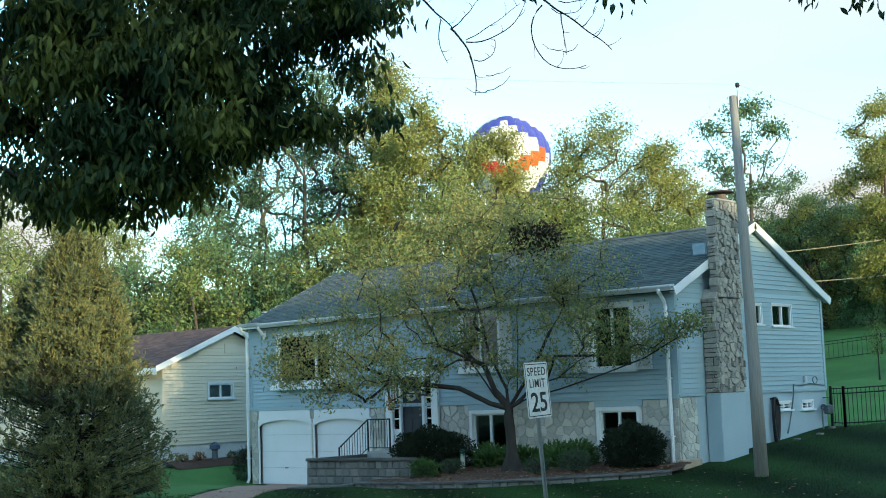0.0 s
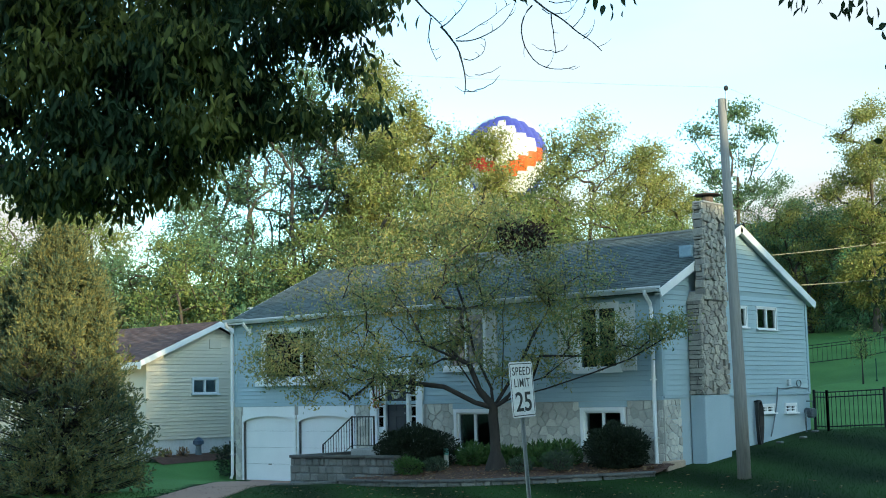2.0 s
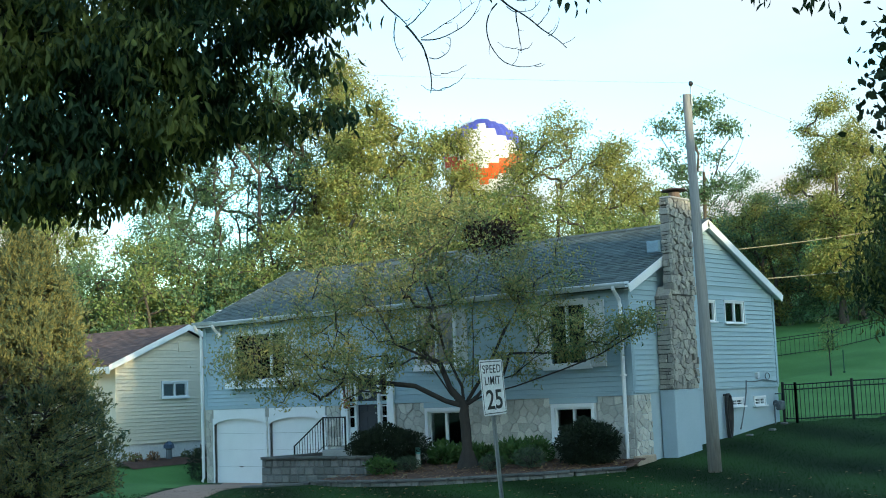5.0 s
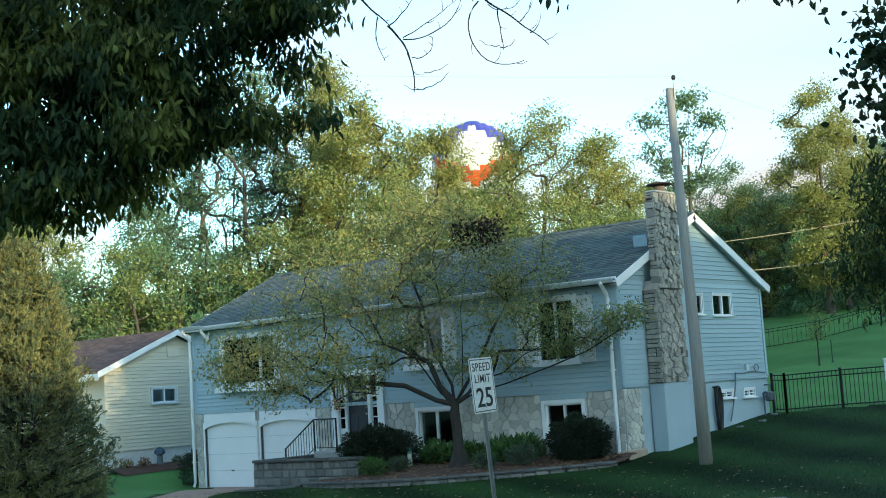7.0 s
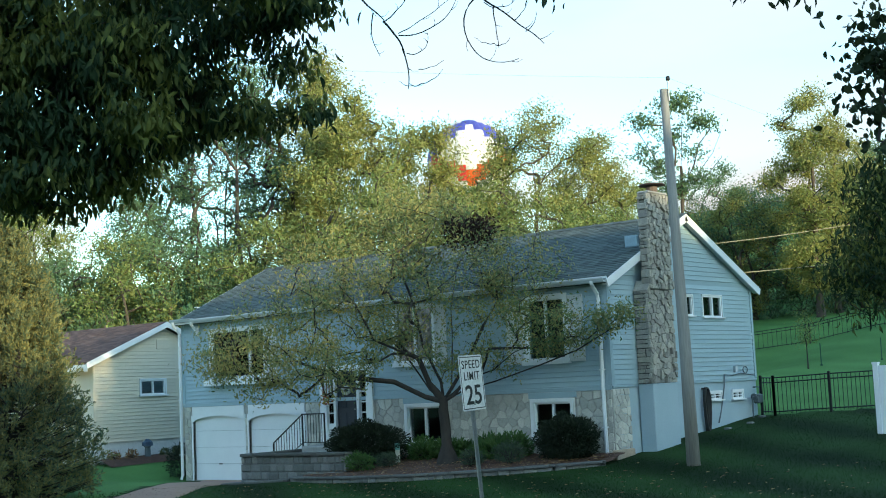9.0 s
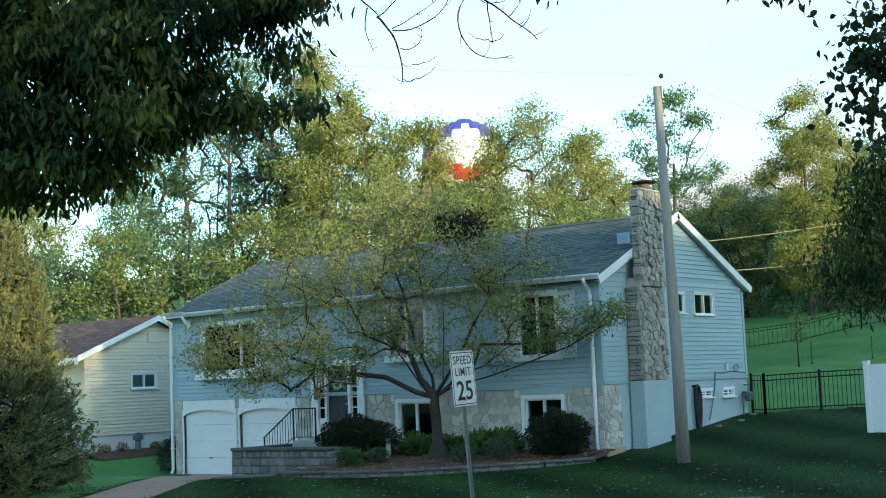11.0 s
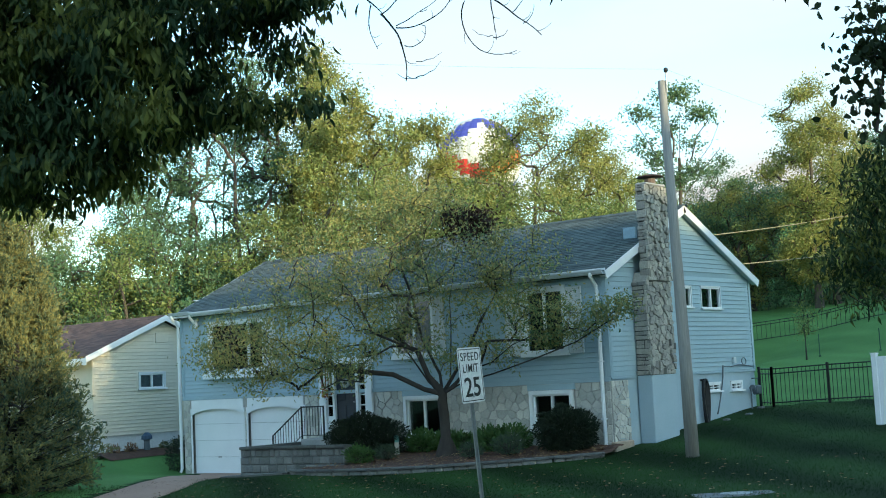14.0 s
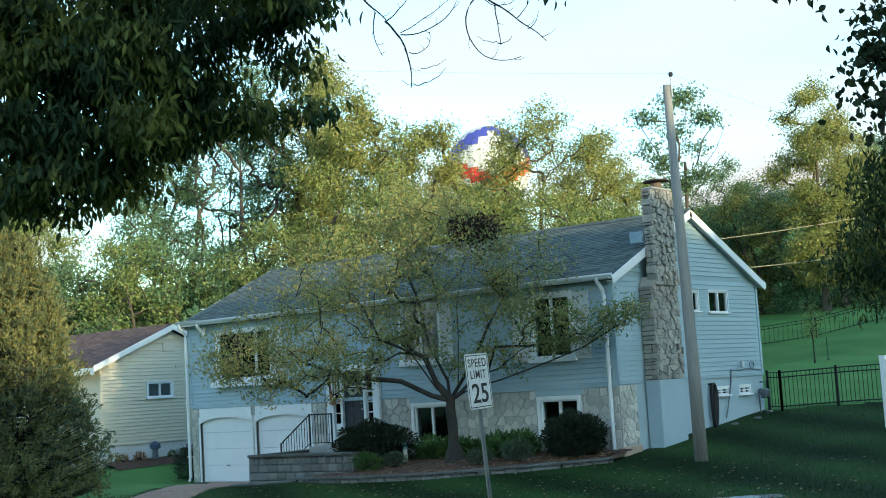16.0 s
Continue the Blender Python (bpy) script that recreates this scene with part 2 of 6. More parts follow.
M = {
    "siding": mat("blue_vinyl_siding", (0.385, 0.505, 0.56), (0.325, 0.44, 0.50), rough=0.55, scale=0.8, fine=60, bump=0.05, spread=0.35, grainy=0.25),
    "beige": mat("beige_vinyl_siding", (0.74, 0.67, 0.54), (0.67, 0.61, 0.49), rough=0.6, scale=0.8, fine=60, bump=0.05, spread=0.35, grainy=0.2),
    "white": mat("white_paint", (0.84, 0.85, 0.86), (0.74, 0.76, 0.77), grainy=0.12, rough=0.5, scale=1.5, fine=30, bump=0.05),
    "trim": mat("pale_grey_trim", (0.62, 0.66, 0.68), (0.5, 0.54, 0.56), grainy=0.2, rough=0.5, scale=1.5, fine=30, bump=0.05),
    "shutter": mat("pale_shutter", (0.70, 0.71, 0.70), (0.62, 0.63, 0.62), rough=0.6, scale=2, fine=40, bump=0.08),
    "vinyl": mat("white_vinyl", (0.86, 0.87, 0.88), (0.80, 0.81, 0.83), grainy=0.1, rough=0.35, scale=1.0, fine=20, bump=0.03),
    "bluebase": mat("blue_painted_block", (0.40, 0.50, 0.555), (0.33, 0.43, 0.49), grainy=0.15, rough=0.8, scale=1.2, fine=25, bump=0.08),
    "block": mat("pale_block", (0.72, 0.72, 0.71), (0.62, 0.62, 0.61), rough=0.85, scale=1.2, fine=25, bump=0.25),
    "stone": mat("cream_field_stone", (0.66, 0.64, 0.57), (0.44, 0.43, 0.39), rough=0.9, scale=5, fine=30, bump=0.5, spread=0.85),
    "stone_grey": mat("grey_chimney_stone", (0.47, 0.44, 0.38), (0.27, 0.255, 0.23), rough=0.9, scale=5, fine=24, bump=0.8, spread=0.8, calm=0.5),
    "mortar": mat("mortar", (0.46, 0.45, 0.41), (0.30, 0.29, 0.27), rough=0.95, scale=6, fine=80, bump=0.4),
    "footing": mat("tan_footing", (0.50, 0.39, 0.29), (0.36, 0.28, 0.21), rough=0.95, scale=4, fine=40, bump=0.6),
    "mortar_dark": mat("dark_mortar", (0.13, 0.125, 0.115), (0.07, 0.07, 0.065), rough=0.95, scale=6, fine=80, bump=0.4),
    "shingle": mat("grey_asphalt_shingle", (0.128, 0.158, 0.152), (0.080, 0.102, 0.099), rough=0.95, scale=1.0, fine=90, bump=0.5, spread=0.9, island=True),
    "shingle_brown": mat("brown_asphalt_shingle", (0.21, 0.13, 0.115), (0.12, 0.08, 0.075), rough=0.95, scale=1.0, fine=90, bump=0.5, spread=0.7, island=True),
    # near lawn coloured for shade; the second lawn is its brighter, open-lit copy
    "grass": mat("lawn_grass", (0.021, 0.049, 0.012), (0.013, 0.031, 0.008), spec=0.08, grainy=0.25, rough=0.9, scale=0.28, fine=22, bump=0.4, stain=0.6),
    "lit_grass": mat("lit_lawn_grass", (0.108, 0.225, 0.066), (0.078, 0.170, 0.050), spec=0.08, rough=0.9, scale=0.22, fine=18, bump=0.8, stain=0.6),
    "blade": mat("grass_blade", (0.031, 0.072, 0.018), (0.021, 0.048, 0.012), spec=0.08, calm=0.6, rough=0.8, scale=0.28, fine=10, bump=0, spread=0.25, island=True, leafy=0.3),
    "drive": mat("concrete_drive", (0.42, 0.275, 0.21), (0.32, 0.21, 0.165), spec=0.12, rough=0.9, scale=0.8, fine=40, bump=0.3),
    "mulch": mat("bark_mulch", (0.13, 0.070, 0.048), (0.06, 0.034, 0.025), rough=0.95, scale=5, fine=30, bump=1.0),
    "fallen": mat("fallen_leaf", (0.34, 0.22, 0.10), (0.20, 0.09, 0.05), rough=0.8, scale=5, fine=30, bump=0, spread=1.0, island=True),
    "wallblock": mat("grey_wall_block", (0.25, 0.255, 0.25), (0.15, 0.155, 0.152), rough=0.95, scale=3, fine=25, bump=0.7, spread=0.8),
    "capstone": mat("grey_cap_stone", (0.15, 0.15, 0.143), (0.09, 0.09, 0.086), rough=0.95, scale=3, fine=25, bump=0.5, spread=0.6),
    "concrete": mat("pale_concrete", (0.45, 0.45, 0.44), (0.34, 0.34, 0.33), rough=0.9, scale=2, fine=40, bump=0.3),
    "iron": mat("black_iron", (0.012, 0.013, 0.015), (0.02, 0.02, 0.02), rough=0.45, scale=4, fine=60, bump=0.05, metal=0.2),
    "door": mat("navy_door_paint", (0.016, 0.026, 0.045), (0.012, 0.02, 0.035), rough=0.4, scale=2, fine=30, bump=0.04),
    # room surfaces coloured dark, standing in for unlit interiors
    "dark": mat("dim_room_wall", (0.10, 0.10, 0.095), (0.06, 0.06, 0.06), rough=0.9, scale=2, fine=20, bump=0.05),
    "curtain": mat("pale_curtain", (0.45, 0.45, 0.43), (0.34, 0.34, 0.33), rough=0.9, scale=3, fine=40, bump=0.1),
    "pole": mat("weathered_pole_wood", (0.33, 0.32, 0.30), (0.19, 0.185, 0.175), rough=0.9, scale=3, fine=35, bump=0.6, stretch_z=0.08),
    "bark": mat("grey_bark", (0.055, 0.048, 0.042), (0.022, 0.019, 0.018), rough=0.95, scale=6, fine=30, bump=0.9, stretch_z=0.3),
    "bark_far": mat("brown_bark", (0.105, 0.085, 0.07), (0.045, 0.038, 0.032), rough=0.95, scale=3, fine=15, bump=0.8, stretch_z=0.3),
    # brightened in the colour, as little sun reaches this crown
    "leaf_front": mat("crabapple_leaf", (0.130, 0.220, 0.092), (0.430, 0.360, 0.118), rough=0.6, scale=0.5, fine=6, bump=0, calm=0.5, spread=0.9, island=True, leafy=0.35),
    # near leaves: deep shade in the first colour, sunlit clusters in the second
    "leaf_near": mat("shaded_ash_leaf", (0.036, 0.066, 0.032), (0.200, 0.225, 0.058), sharp=(4.8, -2.2), calm=0.8, spec=0.12, rough=0.6, scale=2.6, fine=20, bump=0, spread=0.9, island=True, leafy=0.35),
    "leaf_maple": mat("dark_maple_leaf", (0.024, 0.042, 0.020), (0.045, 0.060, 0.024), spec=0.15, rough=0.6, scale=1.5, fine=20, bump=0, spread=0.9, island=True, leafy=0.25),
    "leaf_a": mat("olive_leaf", (0.150, 0.240, 0.080), (0.300, 0.325, 0.100), calm=0.55, rough=0.65, scale=0.25, fine=3, bump=0, spread=0.9, island=True, leafy=0.35),
    "leaf_b": mat("deep_green_leaf", (0.105, 0.205, 0.115), (0.180, 0.270, 0.120), calm=0.55, rough=0.65, scale=0.25, fine=3, bump=0, spread=0.9, island=True, leafy=0.35),
    "leaf_c": mat("golden_green_leaf", (0.200, 0.275, 0.085), (0.400, 0.365, 0.110), calm=0.55, rough=0.65, scale=0.25, fine=3, bump=0, spread=0.9, island=True, leafy=0.35),
    "needle": mat("spruce_needle", (0.064, 0.122, 0.080), (0.285, 0.265, 0.088), calm=0.45, rough=0.7, scale=0.6, fine=8, bump=0, spread=0.9, island=True, leafy=0.15),
    "shrub": mat("dark_yew", (0.014, 0.026, 0.014), (0.026, 0.042, 0.018), rough=0.7, scale=2, fine=15, bump=0, spread=0.9, island=True, leafy=0.15),
    "juniper": mat("dark_juniper", (0.045, 0.080, 0.050), (0.085, 0.120, 0.065), rough=0.7, scale=2, fine=15, bump=0, spread=0.9, island=True, leafy=0.15),
    "hosta": mat("fresh_green_leaf", (0.060, 0.140, 0.035), (0.10, 0.18, 0.05), rough=0.55, scale=2, fine=15, bump=0, spread=0.9, island=True, leafy=0.3),
    "metal": mat("galvanised_steel", (0.42, 0.44, 0.45), (0.3, 0.31, 0.32), rough=0.4, scale=3, fine=40, bump=0.1, metal=0.8),
    "signface": mat("white_sign_sheet", (0.80, 0.80, 0.79), (0.74, 0.74, 0.72), rough=0.35, scale=2, fine=20, bump=0.02),
    "ink": mat("black_sign_ink", (0.012, 0.012, 0.014), (0.02, 0.02, 0.02), rough=0.4, scale=4, fine=40, bump=0),
    "rubber": mat("black_plastic", (0.014, 0.015, 0.018), (0.02, 0.02, 0.022), rough=0.5, scale=4, fine=40, bump=0.1),
    "clay": mat("clay_flue", (0.24, 0.18, 0.15), (0.16, 0.12, 0.1), rough=0.9, scale=4, fine=40, bump=0.2),
    "rust": mat("rusty_cap", (0.06, 0.035, 0.025), (0.03, 0.02, 0.016), rough=0.8, scale=4, fine=40, bump=0.2),
    "flash": mat("lead_flashing", (0.30, 0.42, 0.50), (0.24, 0.34, 0.42), rough=0.5, scale=4, fine=40, bump=0.1, metal=0.2),
    "nest": mat("dead_leaf_nest", (0.060, 0.030, 0.020), (0.030, 0.018, 0.014), rough=0.9, scale=4, fine=40, bump=0, spread=1.0, island=True),
    "b_blue": mat("blue_balloon_nylon", (0.10, 0.12, 0.52), (0.08, 0.09, 0.42), rough=0.5, scale=0.3, fine=3, bump=0.05, leafy=0.3),
    "b_white": mat("white_balloon_nylon", (0.85, 0.84, 0.82), (0.75, 0.74, 0.72), rough=0.5, scale=0.3, fine=3, bump=0.05, leafy=0.3),
    "b_orange": mat("orange_balloon_nylon", (0.85, 0.16, 0.03), (0.75, 0.10, 0.03), rough=0.5, scale=0.3, fine=3, bump=0.05, leafy=0.3),
    "b_red": mat("red_balloon_nylon", (0.75, 0.07, 0.06), (0.65, 0.05, 0.05), rough=0.5, scale=0.3, fine=3, bump=0.05, leafy=0.3),
    "flag": mat("red_cloth", (0.30, 0.045, 0.04), (0.2, 0.03, 0.03), rough=0.8, scale=4, fine=40, bump=0.1),
    "lilac": mat("yellow_flower", (0.5, 0.36, 0.06), (0.4, 0.1, 0.06), rough=0.8, scale=8, fine=40, bump=0, spread=1.0, island=True),
    "tube": mat("pale_plastic_tube", (0.62, 0.62, 0.58), (0.5, 0.5, 0.46), rough=0.5, scale=4, fine=40, bump=0.05),
    "tubetop": mat("teal_plastic_cap", (0.16, 0.42, 0.38), (0.12, 0.34, 0.3), rough=0.5, scale=4, fine=40, bump=0.05),
    "cable": mat("pale_cable", (0.30, 0.27, 0.18), (0.22, 0.2, 0.14), rough=0.6, scale=4, fine=40, bump=0.05),
    "green_post": mat("green_steel_post", (0.03, 0.09, 0.06), (0.02, 0.06, 0.04), rough=0.6, scale=4, fine=40, bump=0.05),
    "blue_cover": mat("blue_plastic", (0.06, 0.10, 0.16), (0.04, 0.07, 0.12), rough=0.5, scale=4, fine=40, bump=0.05),
    "meter": mat("grey_meter_metal", (0.16, 0.19, 0.21), (0.1, 0.12, 0.14), rough=0.5, scale=4, fine=40, bump=0.1, metal=0.3),
}


def mown(m, width=1.15, turn=0.62, depth=0.30):
    """Mowing stripes: alternate bands of bent grass lie lighter and darker."""
    n, l = m.node_tree.nodes, m.node_tree.links
    p = next(q for q in n if q.type == "BSDF_PRINCIPLED")
    was = p.inputs["Base Color"].links[0].from_socket
    g, r, w = n.new("ShaderNodeNewGeometry"), n.new("ShaderNodeMapping"), n.new("ShaderNodeTexWave")
    r.inputs["Rotation"].default_value = (0, 0, turn)
    l.new(g.outputs["Position"], r.inputs["Vector"])
    l.new(r.outputs["Vector"], w.inputs["Vector"])
    w.bands_direction = "Y"
    w.inputs["Scale"].default_value, w.inputs["Distortion"].default_value, w.inputs["Detail"].default_value = 0.314 / width, 2.6, 2.0
    w.inputs["Detail Scale"].default_value = 0.6
    k = n.new("ShaderNodeMapRange")
    k.inputs["To Min"].default_value, k.inputs["To Max"].default_value = 1 - depth, 1 + depth
    l.new(w.outputs["Fac"], k.inputs["Value"])
    x = n.new("ShaderNodeMix")
    x.data_type, x.blend_type = "RGBA", "MULTIPLY"
    x.inputs["Factor"].default_value = 1.0
    l.new(was, x.inputs["A"])
    l.new(k.outputs["Result"], x.inputs["B"])
    for link in [q for q in l if q.from_socket == was and q.to_node != x]:
        l.new(x.outputs["Result"], link.to_socket)


mown(M["grass"], 2.9, 0.62, 0.42)
mown(M["blade"], 2.9, 0.62, 0.42)
mown(M["lit_grass"], 2.4, 0.62, 0.06)
GLASS = glass("window_glass")


# ---- mesh tools ----
class Build:
    """Collects corners and faces of one mesh."""

    def __init__(self):
        self.v, self.f = [], []

    def add(self, verts, faces):
        k = len(self.v)
        self.v += [tuple(p) for p in verts]
        self.f += [tuple(i + k for i in f) for f in faces]
        return self

    def box(self, x0, x1, y0, y1, z0, z1, c=0.0):
        """A box; c chamfers its edges."""
        if c <= 0:
            return self.add([(x, y, z) for z in (z0, z1) for y in (y0, y1) for x in (x0, x1)],
                            [(0, 2, 3, 1), (4, 5, 7, 6), (0, 1, 5, 4), (2, 6, 7, 3), (0, 4, 6, 2), (1, 3, 7, 5)])
        bm = bmesh.new()
        bmesh.ops.create_cube(bm, size=1.0)
        for q in bm.verts:
            q.co = Vector(((x0 + x1) / 2 + q.co.x * (x1 - x0), (y0 + y1) / 2 + q.co.y * (y1 - y0), (z0 + z1) / 2 + q.co.z * (z1 - z0)))
        bmesh.ops.bevel(bm, geom=list(bm.edges), offset=c, segments=1, affect="EDGES", clamp_overlap=True)
        bm.verts.index_update()
        self.add([q.co for q in bm.verts], [[q.index for q in f.verts] for f in bm.faces])
        bm.free()
        return self

    def tube(self, pts, radii, n=8, caps=True):
        pts = [Vector(p) for p in pts]
        if not hasattr(radii, "__len__"):
            radii = [radii] * len(pts)
        rings = []
        for i, p in enumerate(pts):
            d = (pts[min(i + 1, len(pts) - 1)] - pts[max(i - 1, 0)]).normalized()
            a = d.cross(Vector((0.31, 0.17, 0.93)) if abs(d.z) < 0.9 else Vector((1, 0.2, 0))).normalized()
            b = d.cross(a)
            rings.append([p + (a * math.cos(k * math.tau / n) + b * math.sin(k * math.tau / n)) * radii[i] for k in range(n)])
        faces = [(i * n + k, i * n + (k + 1) % n, (i + 1) * n + (k + 1) % n, (i + 1) * n + k) for i in range(len(pts) - 1) for k in range(n)]
        if caps:
            faces += [tuple(range(n))[::-1], tuple((len(pts) - 1) * n + k for k in range(n))]
        return self.add([q for r in rings for q in r], faces)

    def prism(self, poly, place, depth, bevel=0.0):
        """A flat outline (u, v) pushed out by depth; place(u, v, w) gives the point, w out of the surface."""
        n = len(poly)
        cu, cv = sum(p[0] for p in poly) / n, sum(p[1] for p in poly) / n
        size = max(max(abs(p[0] - cu) + abs(p[1] - cv) for p in poly), 1e-4)
        k = 1 - min(bevel / size * 1.6, 0.4)
        rings = [[place(u, v, 0) for u, v in poly]]
        if bevel:
            rings.append([place(u, v, depth - bevel) for u, v in poly])
            rings.append([place(cu + (u - cu) * k, cv + (v - cv) * k, depth) for u, v in poly])
        else:
            rings.append([place(u, v, depth) for u, v in poly])
        faces = [(i * n + j, i * n + (j + 1) % n, (i + 1) * n + (j + 1) % n, (i + 1) * n + j) for i in range(len(rings) - 1) for j in range(n)]
        faces.append(tuple((len(rings) - 1) * n + j for j in range(n)))
        faces.append(tuple(range(n))[::-1])
        return self.add([q for r in rings for q in r], faces)

    def mesh(self, name, origin=(0, 0, 0), fix=True):
        me = bpy.data.meshes.new(name)
        o = Vector(origin)
        me.from_pydata([(a - o.x, b - o.y, c - o.z) for a, b, c in self.v], [], self.f)
        if fix and len(self.f) < 60000:
            bm = bmesh.new()
            bm.from_mesh(me)
            bmesh.ops.recalc_face_normals(bm, faces=bm.faces)
            bm.to_mesh(me)
            bm.free()
        return me


def thing(name, loc, label, category, group="", kind=""):
    ob = new(name)
    ob.location = loc
    ob.empty_display_size = 0.2
    return tagged(ob, label, category, group, kind)


def world_loc(ob):
    p = Vector(ob.location)
    while ob.parent:
        ob = ob.parent
        p += Vector(ob.location)
    return p


def part(name, b, material, parent, label="", smooth=False, kind="", at=None):
    """b, in world metres, as one mesh under parent. at: its own origin."""
    o = world_loc(parent)
    at = Vector(at) if at is not None else o
    me = b.mesh(name, at) if isinstance(b, Build) else b
    me.materials.append(material)
    if smooth:
        me.polygons.foreach_set("use_smooth", [True] * len(me.polygons))
    ob = new(name, me)
    ob.parent = parent
    ob.location = at - o
    return tagged(ob, label, kind=kind)


def solid(name, b, material, label, category, kind="", group="", smooth=False, at=(0, 0, 0)):
    """b as one top-level mesh."""
    me = b.mesh(name, at)
    me.materials.append(material)
    if smooth:
        me.polygons.foreach_set("use_smooth", [True] * len(me.polygons))
    ob = new(name, me)
    ob.location = at
    return tagged(ob, label, category, group, kind)


def ease(a, b, x):
    t = min(max((x - a) / (b - a), 0), 1)
    return t * t * (3 - 2 * t)


def lerp(table, x):
    if x <= table[0][0]:
        return table[0][1]
    for (a, p), (b, q) in zip(table, table[1:]):
        if x <= b:
            return p + (q - p) * (x - a) / (b - a)
    return table[-1][1]


AHEAD = Vector((-math.sin(radians(YAW)), math.cos(radians(YAW)), 0))
RIGHT = Vector((math.cos(radians(YAW)), math.sin(radians(YAW)), 0))


def rel(r, a, z):
    """A place r metres to the side of and a metres ahead of the tripod's spot, at the height z."""
    p = Vector((EYE.x, EYE.y, 0)) + RIGHT * r + AHEAD * a
    return Vector((p.x, p.y, z))


# ---- ground ----
def ground_z(x, y):
    right = lerp([(-60, 0.9), (-30, 0.8), (-14, 0.38), (-5, 0.36), (-2.5, 0.46), (-1, 0.57), (0, 0.62), (8, 1.38), (12, 1.75), (28, 3.05), (42, 5.5), (55, 7.2), (75, 11), (140, 30), (400, 45)], y)
    left = lerp([(-60, 0.9), (-30, 0.8), (-14, 0.6), (-8, 0.45), (-4, 0.28), (-0.4, 0.0), (8, 0.1), (12, 0.6), (28, 2.5), (42, 5.2), (55, 6.6), (75, 10), (140, 26), (400, 40)], y)
    z = left + (right - left) * ease(-10.6, -6.4, x)
    if x < -15.5:
        z += 0.5 * ease(-16.5, -20.5, x) * ease(-14, -4, y) * (1 - ease(8, 25, y))
    # unseen eastern ridge, added to shade the yard; its dip lets sun onto the spruce
    z += (19.2 - 3.5 * ease(-17.5, -21.5, y) * ease(-37, -32, y) + 0.3 * ease(3, 13, y)) * ease(48, 78, x) + 2.0 * (noise.noise(Vector((x / 9, y / 5, 3))) + 0.5 * noise.noise(Vector((x / 3, y / 3, 9)))) * ease(62, 76, x)
    z += 0.04 * noise.noise(Vector((x / 2.5, y / 2.5, 0)))
    return z


def axis(points):
    out = []
    for a, b, n in points:
        out += [a + (b - a) * i / n for i in range(n)]
    return out + [points[-1][1]]


def ground():
    xs = axis([(-2500, -120, 5), (-120, -40, 8), (-40, -20, 10), (-20, 14, 85), (14, 48, 17), (48, 84, 30), (84, 300, 6), (300, 2500, 3)])
    ys = axis([(-2500, -150, 5), (-150, -40, 11), (-40, -16, 12), (-16, 14, 75), (14, 80, 33), (80, 400, 10), (400, 2500, 3)])
    b = Build()
    b.v = [(x, y, ground_z(x, y)) for y in ys for x in xs]
    w = len(xs)
    b.f = [(j * w + i, j * w + i + 1, (j + 1) * w + i + 1, (j + 1) * w + i) for j in range(len(ys) - 1) for i in range(w - 1)]
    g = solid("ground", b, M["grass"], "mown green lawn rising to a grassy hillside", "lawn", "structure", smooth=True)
    g.data.materials.append(M["lit_grass"])
    for p in g.data.polygons:  # brighter copy where the lawn lies in more open light
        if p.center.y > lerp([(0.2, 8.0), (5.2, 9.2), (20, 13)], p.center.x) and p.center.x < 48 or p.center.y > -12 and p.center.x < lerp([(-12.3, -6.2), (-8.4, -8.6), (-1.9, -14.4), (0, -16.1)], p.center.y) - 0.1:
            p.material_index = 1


ground()


# ---- the split-level house ----
HL, HD, ZS, ZE, ZR = 16.3, 8.06, 2.49, 5.15, 7.06
COURSE = 0.127


def cells(u0, u1, v0, v1, holes):
    """Rectangles that cover u0..u1, v0..v1 but for the holes (u0, u1, v0, v1)."""
    us = sorted({u0, u1, *(min(max(h[i], u0), u1) for h in holes for i in (0, 1))})
    vs = sorted({v0, v1, *(min(max(h[i], v0), v1) for h in holes for i in (2, 3))})
    for a, b in zip(us, us[1:]):
        for c, d in zip(vs, vs[1:]):
            m, n = (a + b) / 2, (c + d) / 2
            if not any(h[0] < m < h[1] and h[2] < n < h[3] for h in holes):
                yield a, b, c, d


def spans(u0, u1, v0, v1, holes):
    """Stretches of u0..u1 that no hole crosses between v0 and v1."""
    cuts = sorted((h[0], h[1]) for h in holes if h[2] < v1 - 0.02 and h[3] > v0 + 0.02)
    a = u0
    for p, q in cuts:
        if p > a + 0.02:
            yield a, p
        a = max(a, q)
    if u1 > a + 0.02:
        yield a, u1


def front(u, v, w):
    return (u, -w, v)


def gable(u, v, w):
    return (w, u, v)


def lap(parent, place, u0, u1, v0, v1, material, cut=None):
    """One siding course as a board, thicker at its lower edge. cut: slant of the ends per metre of height."""
    c = cut or 0.0
    verts = [place(u0, v0, 0.0), place(u1, v0, 0.0), place(u1 - c * (v1 - v0), v1, 0.0), place(u0 + c * (v1 - v0), v1, 0.0),
             place(u0, v0, 0.027), place(u1, v0, 0.027), place(u1 - c * (v1 - v0), v1, 0.005), place(u0 + c * (v1 - v0), v1, 0.005),
             place(u0, v0 + 0.008, 0.029), place(u1, v0 + 0.008, 0.029)]
    b = Build().add(verts, [(3, 2, 1, 0), (0, 1, 5, 4), (4, 5, 9, 8), (8, 9, 6, 7), (7, 6, 2, 3), (0, 4, 8), (0, 8, 7, 3), (1, 9, 5), (1, 2, 6, 9)])
    return part("siding_board", b, material, parent)


def voronoi(u0, u1, v0, v1, size, seed, squash=1.0, joint=0.007):
    """Irregular stone outlines that fill a rectangle."""
    rnd = random.Random(seed)
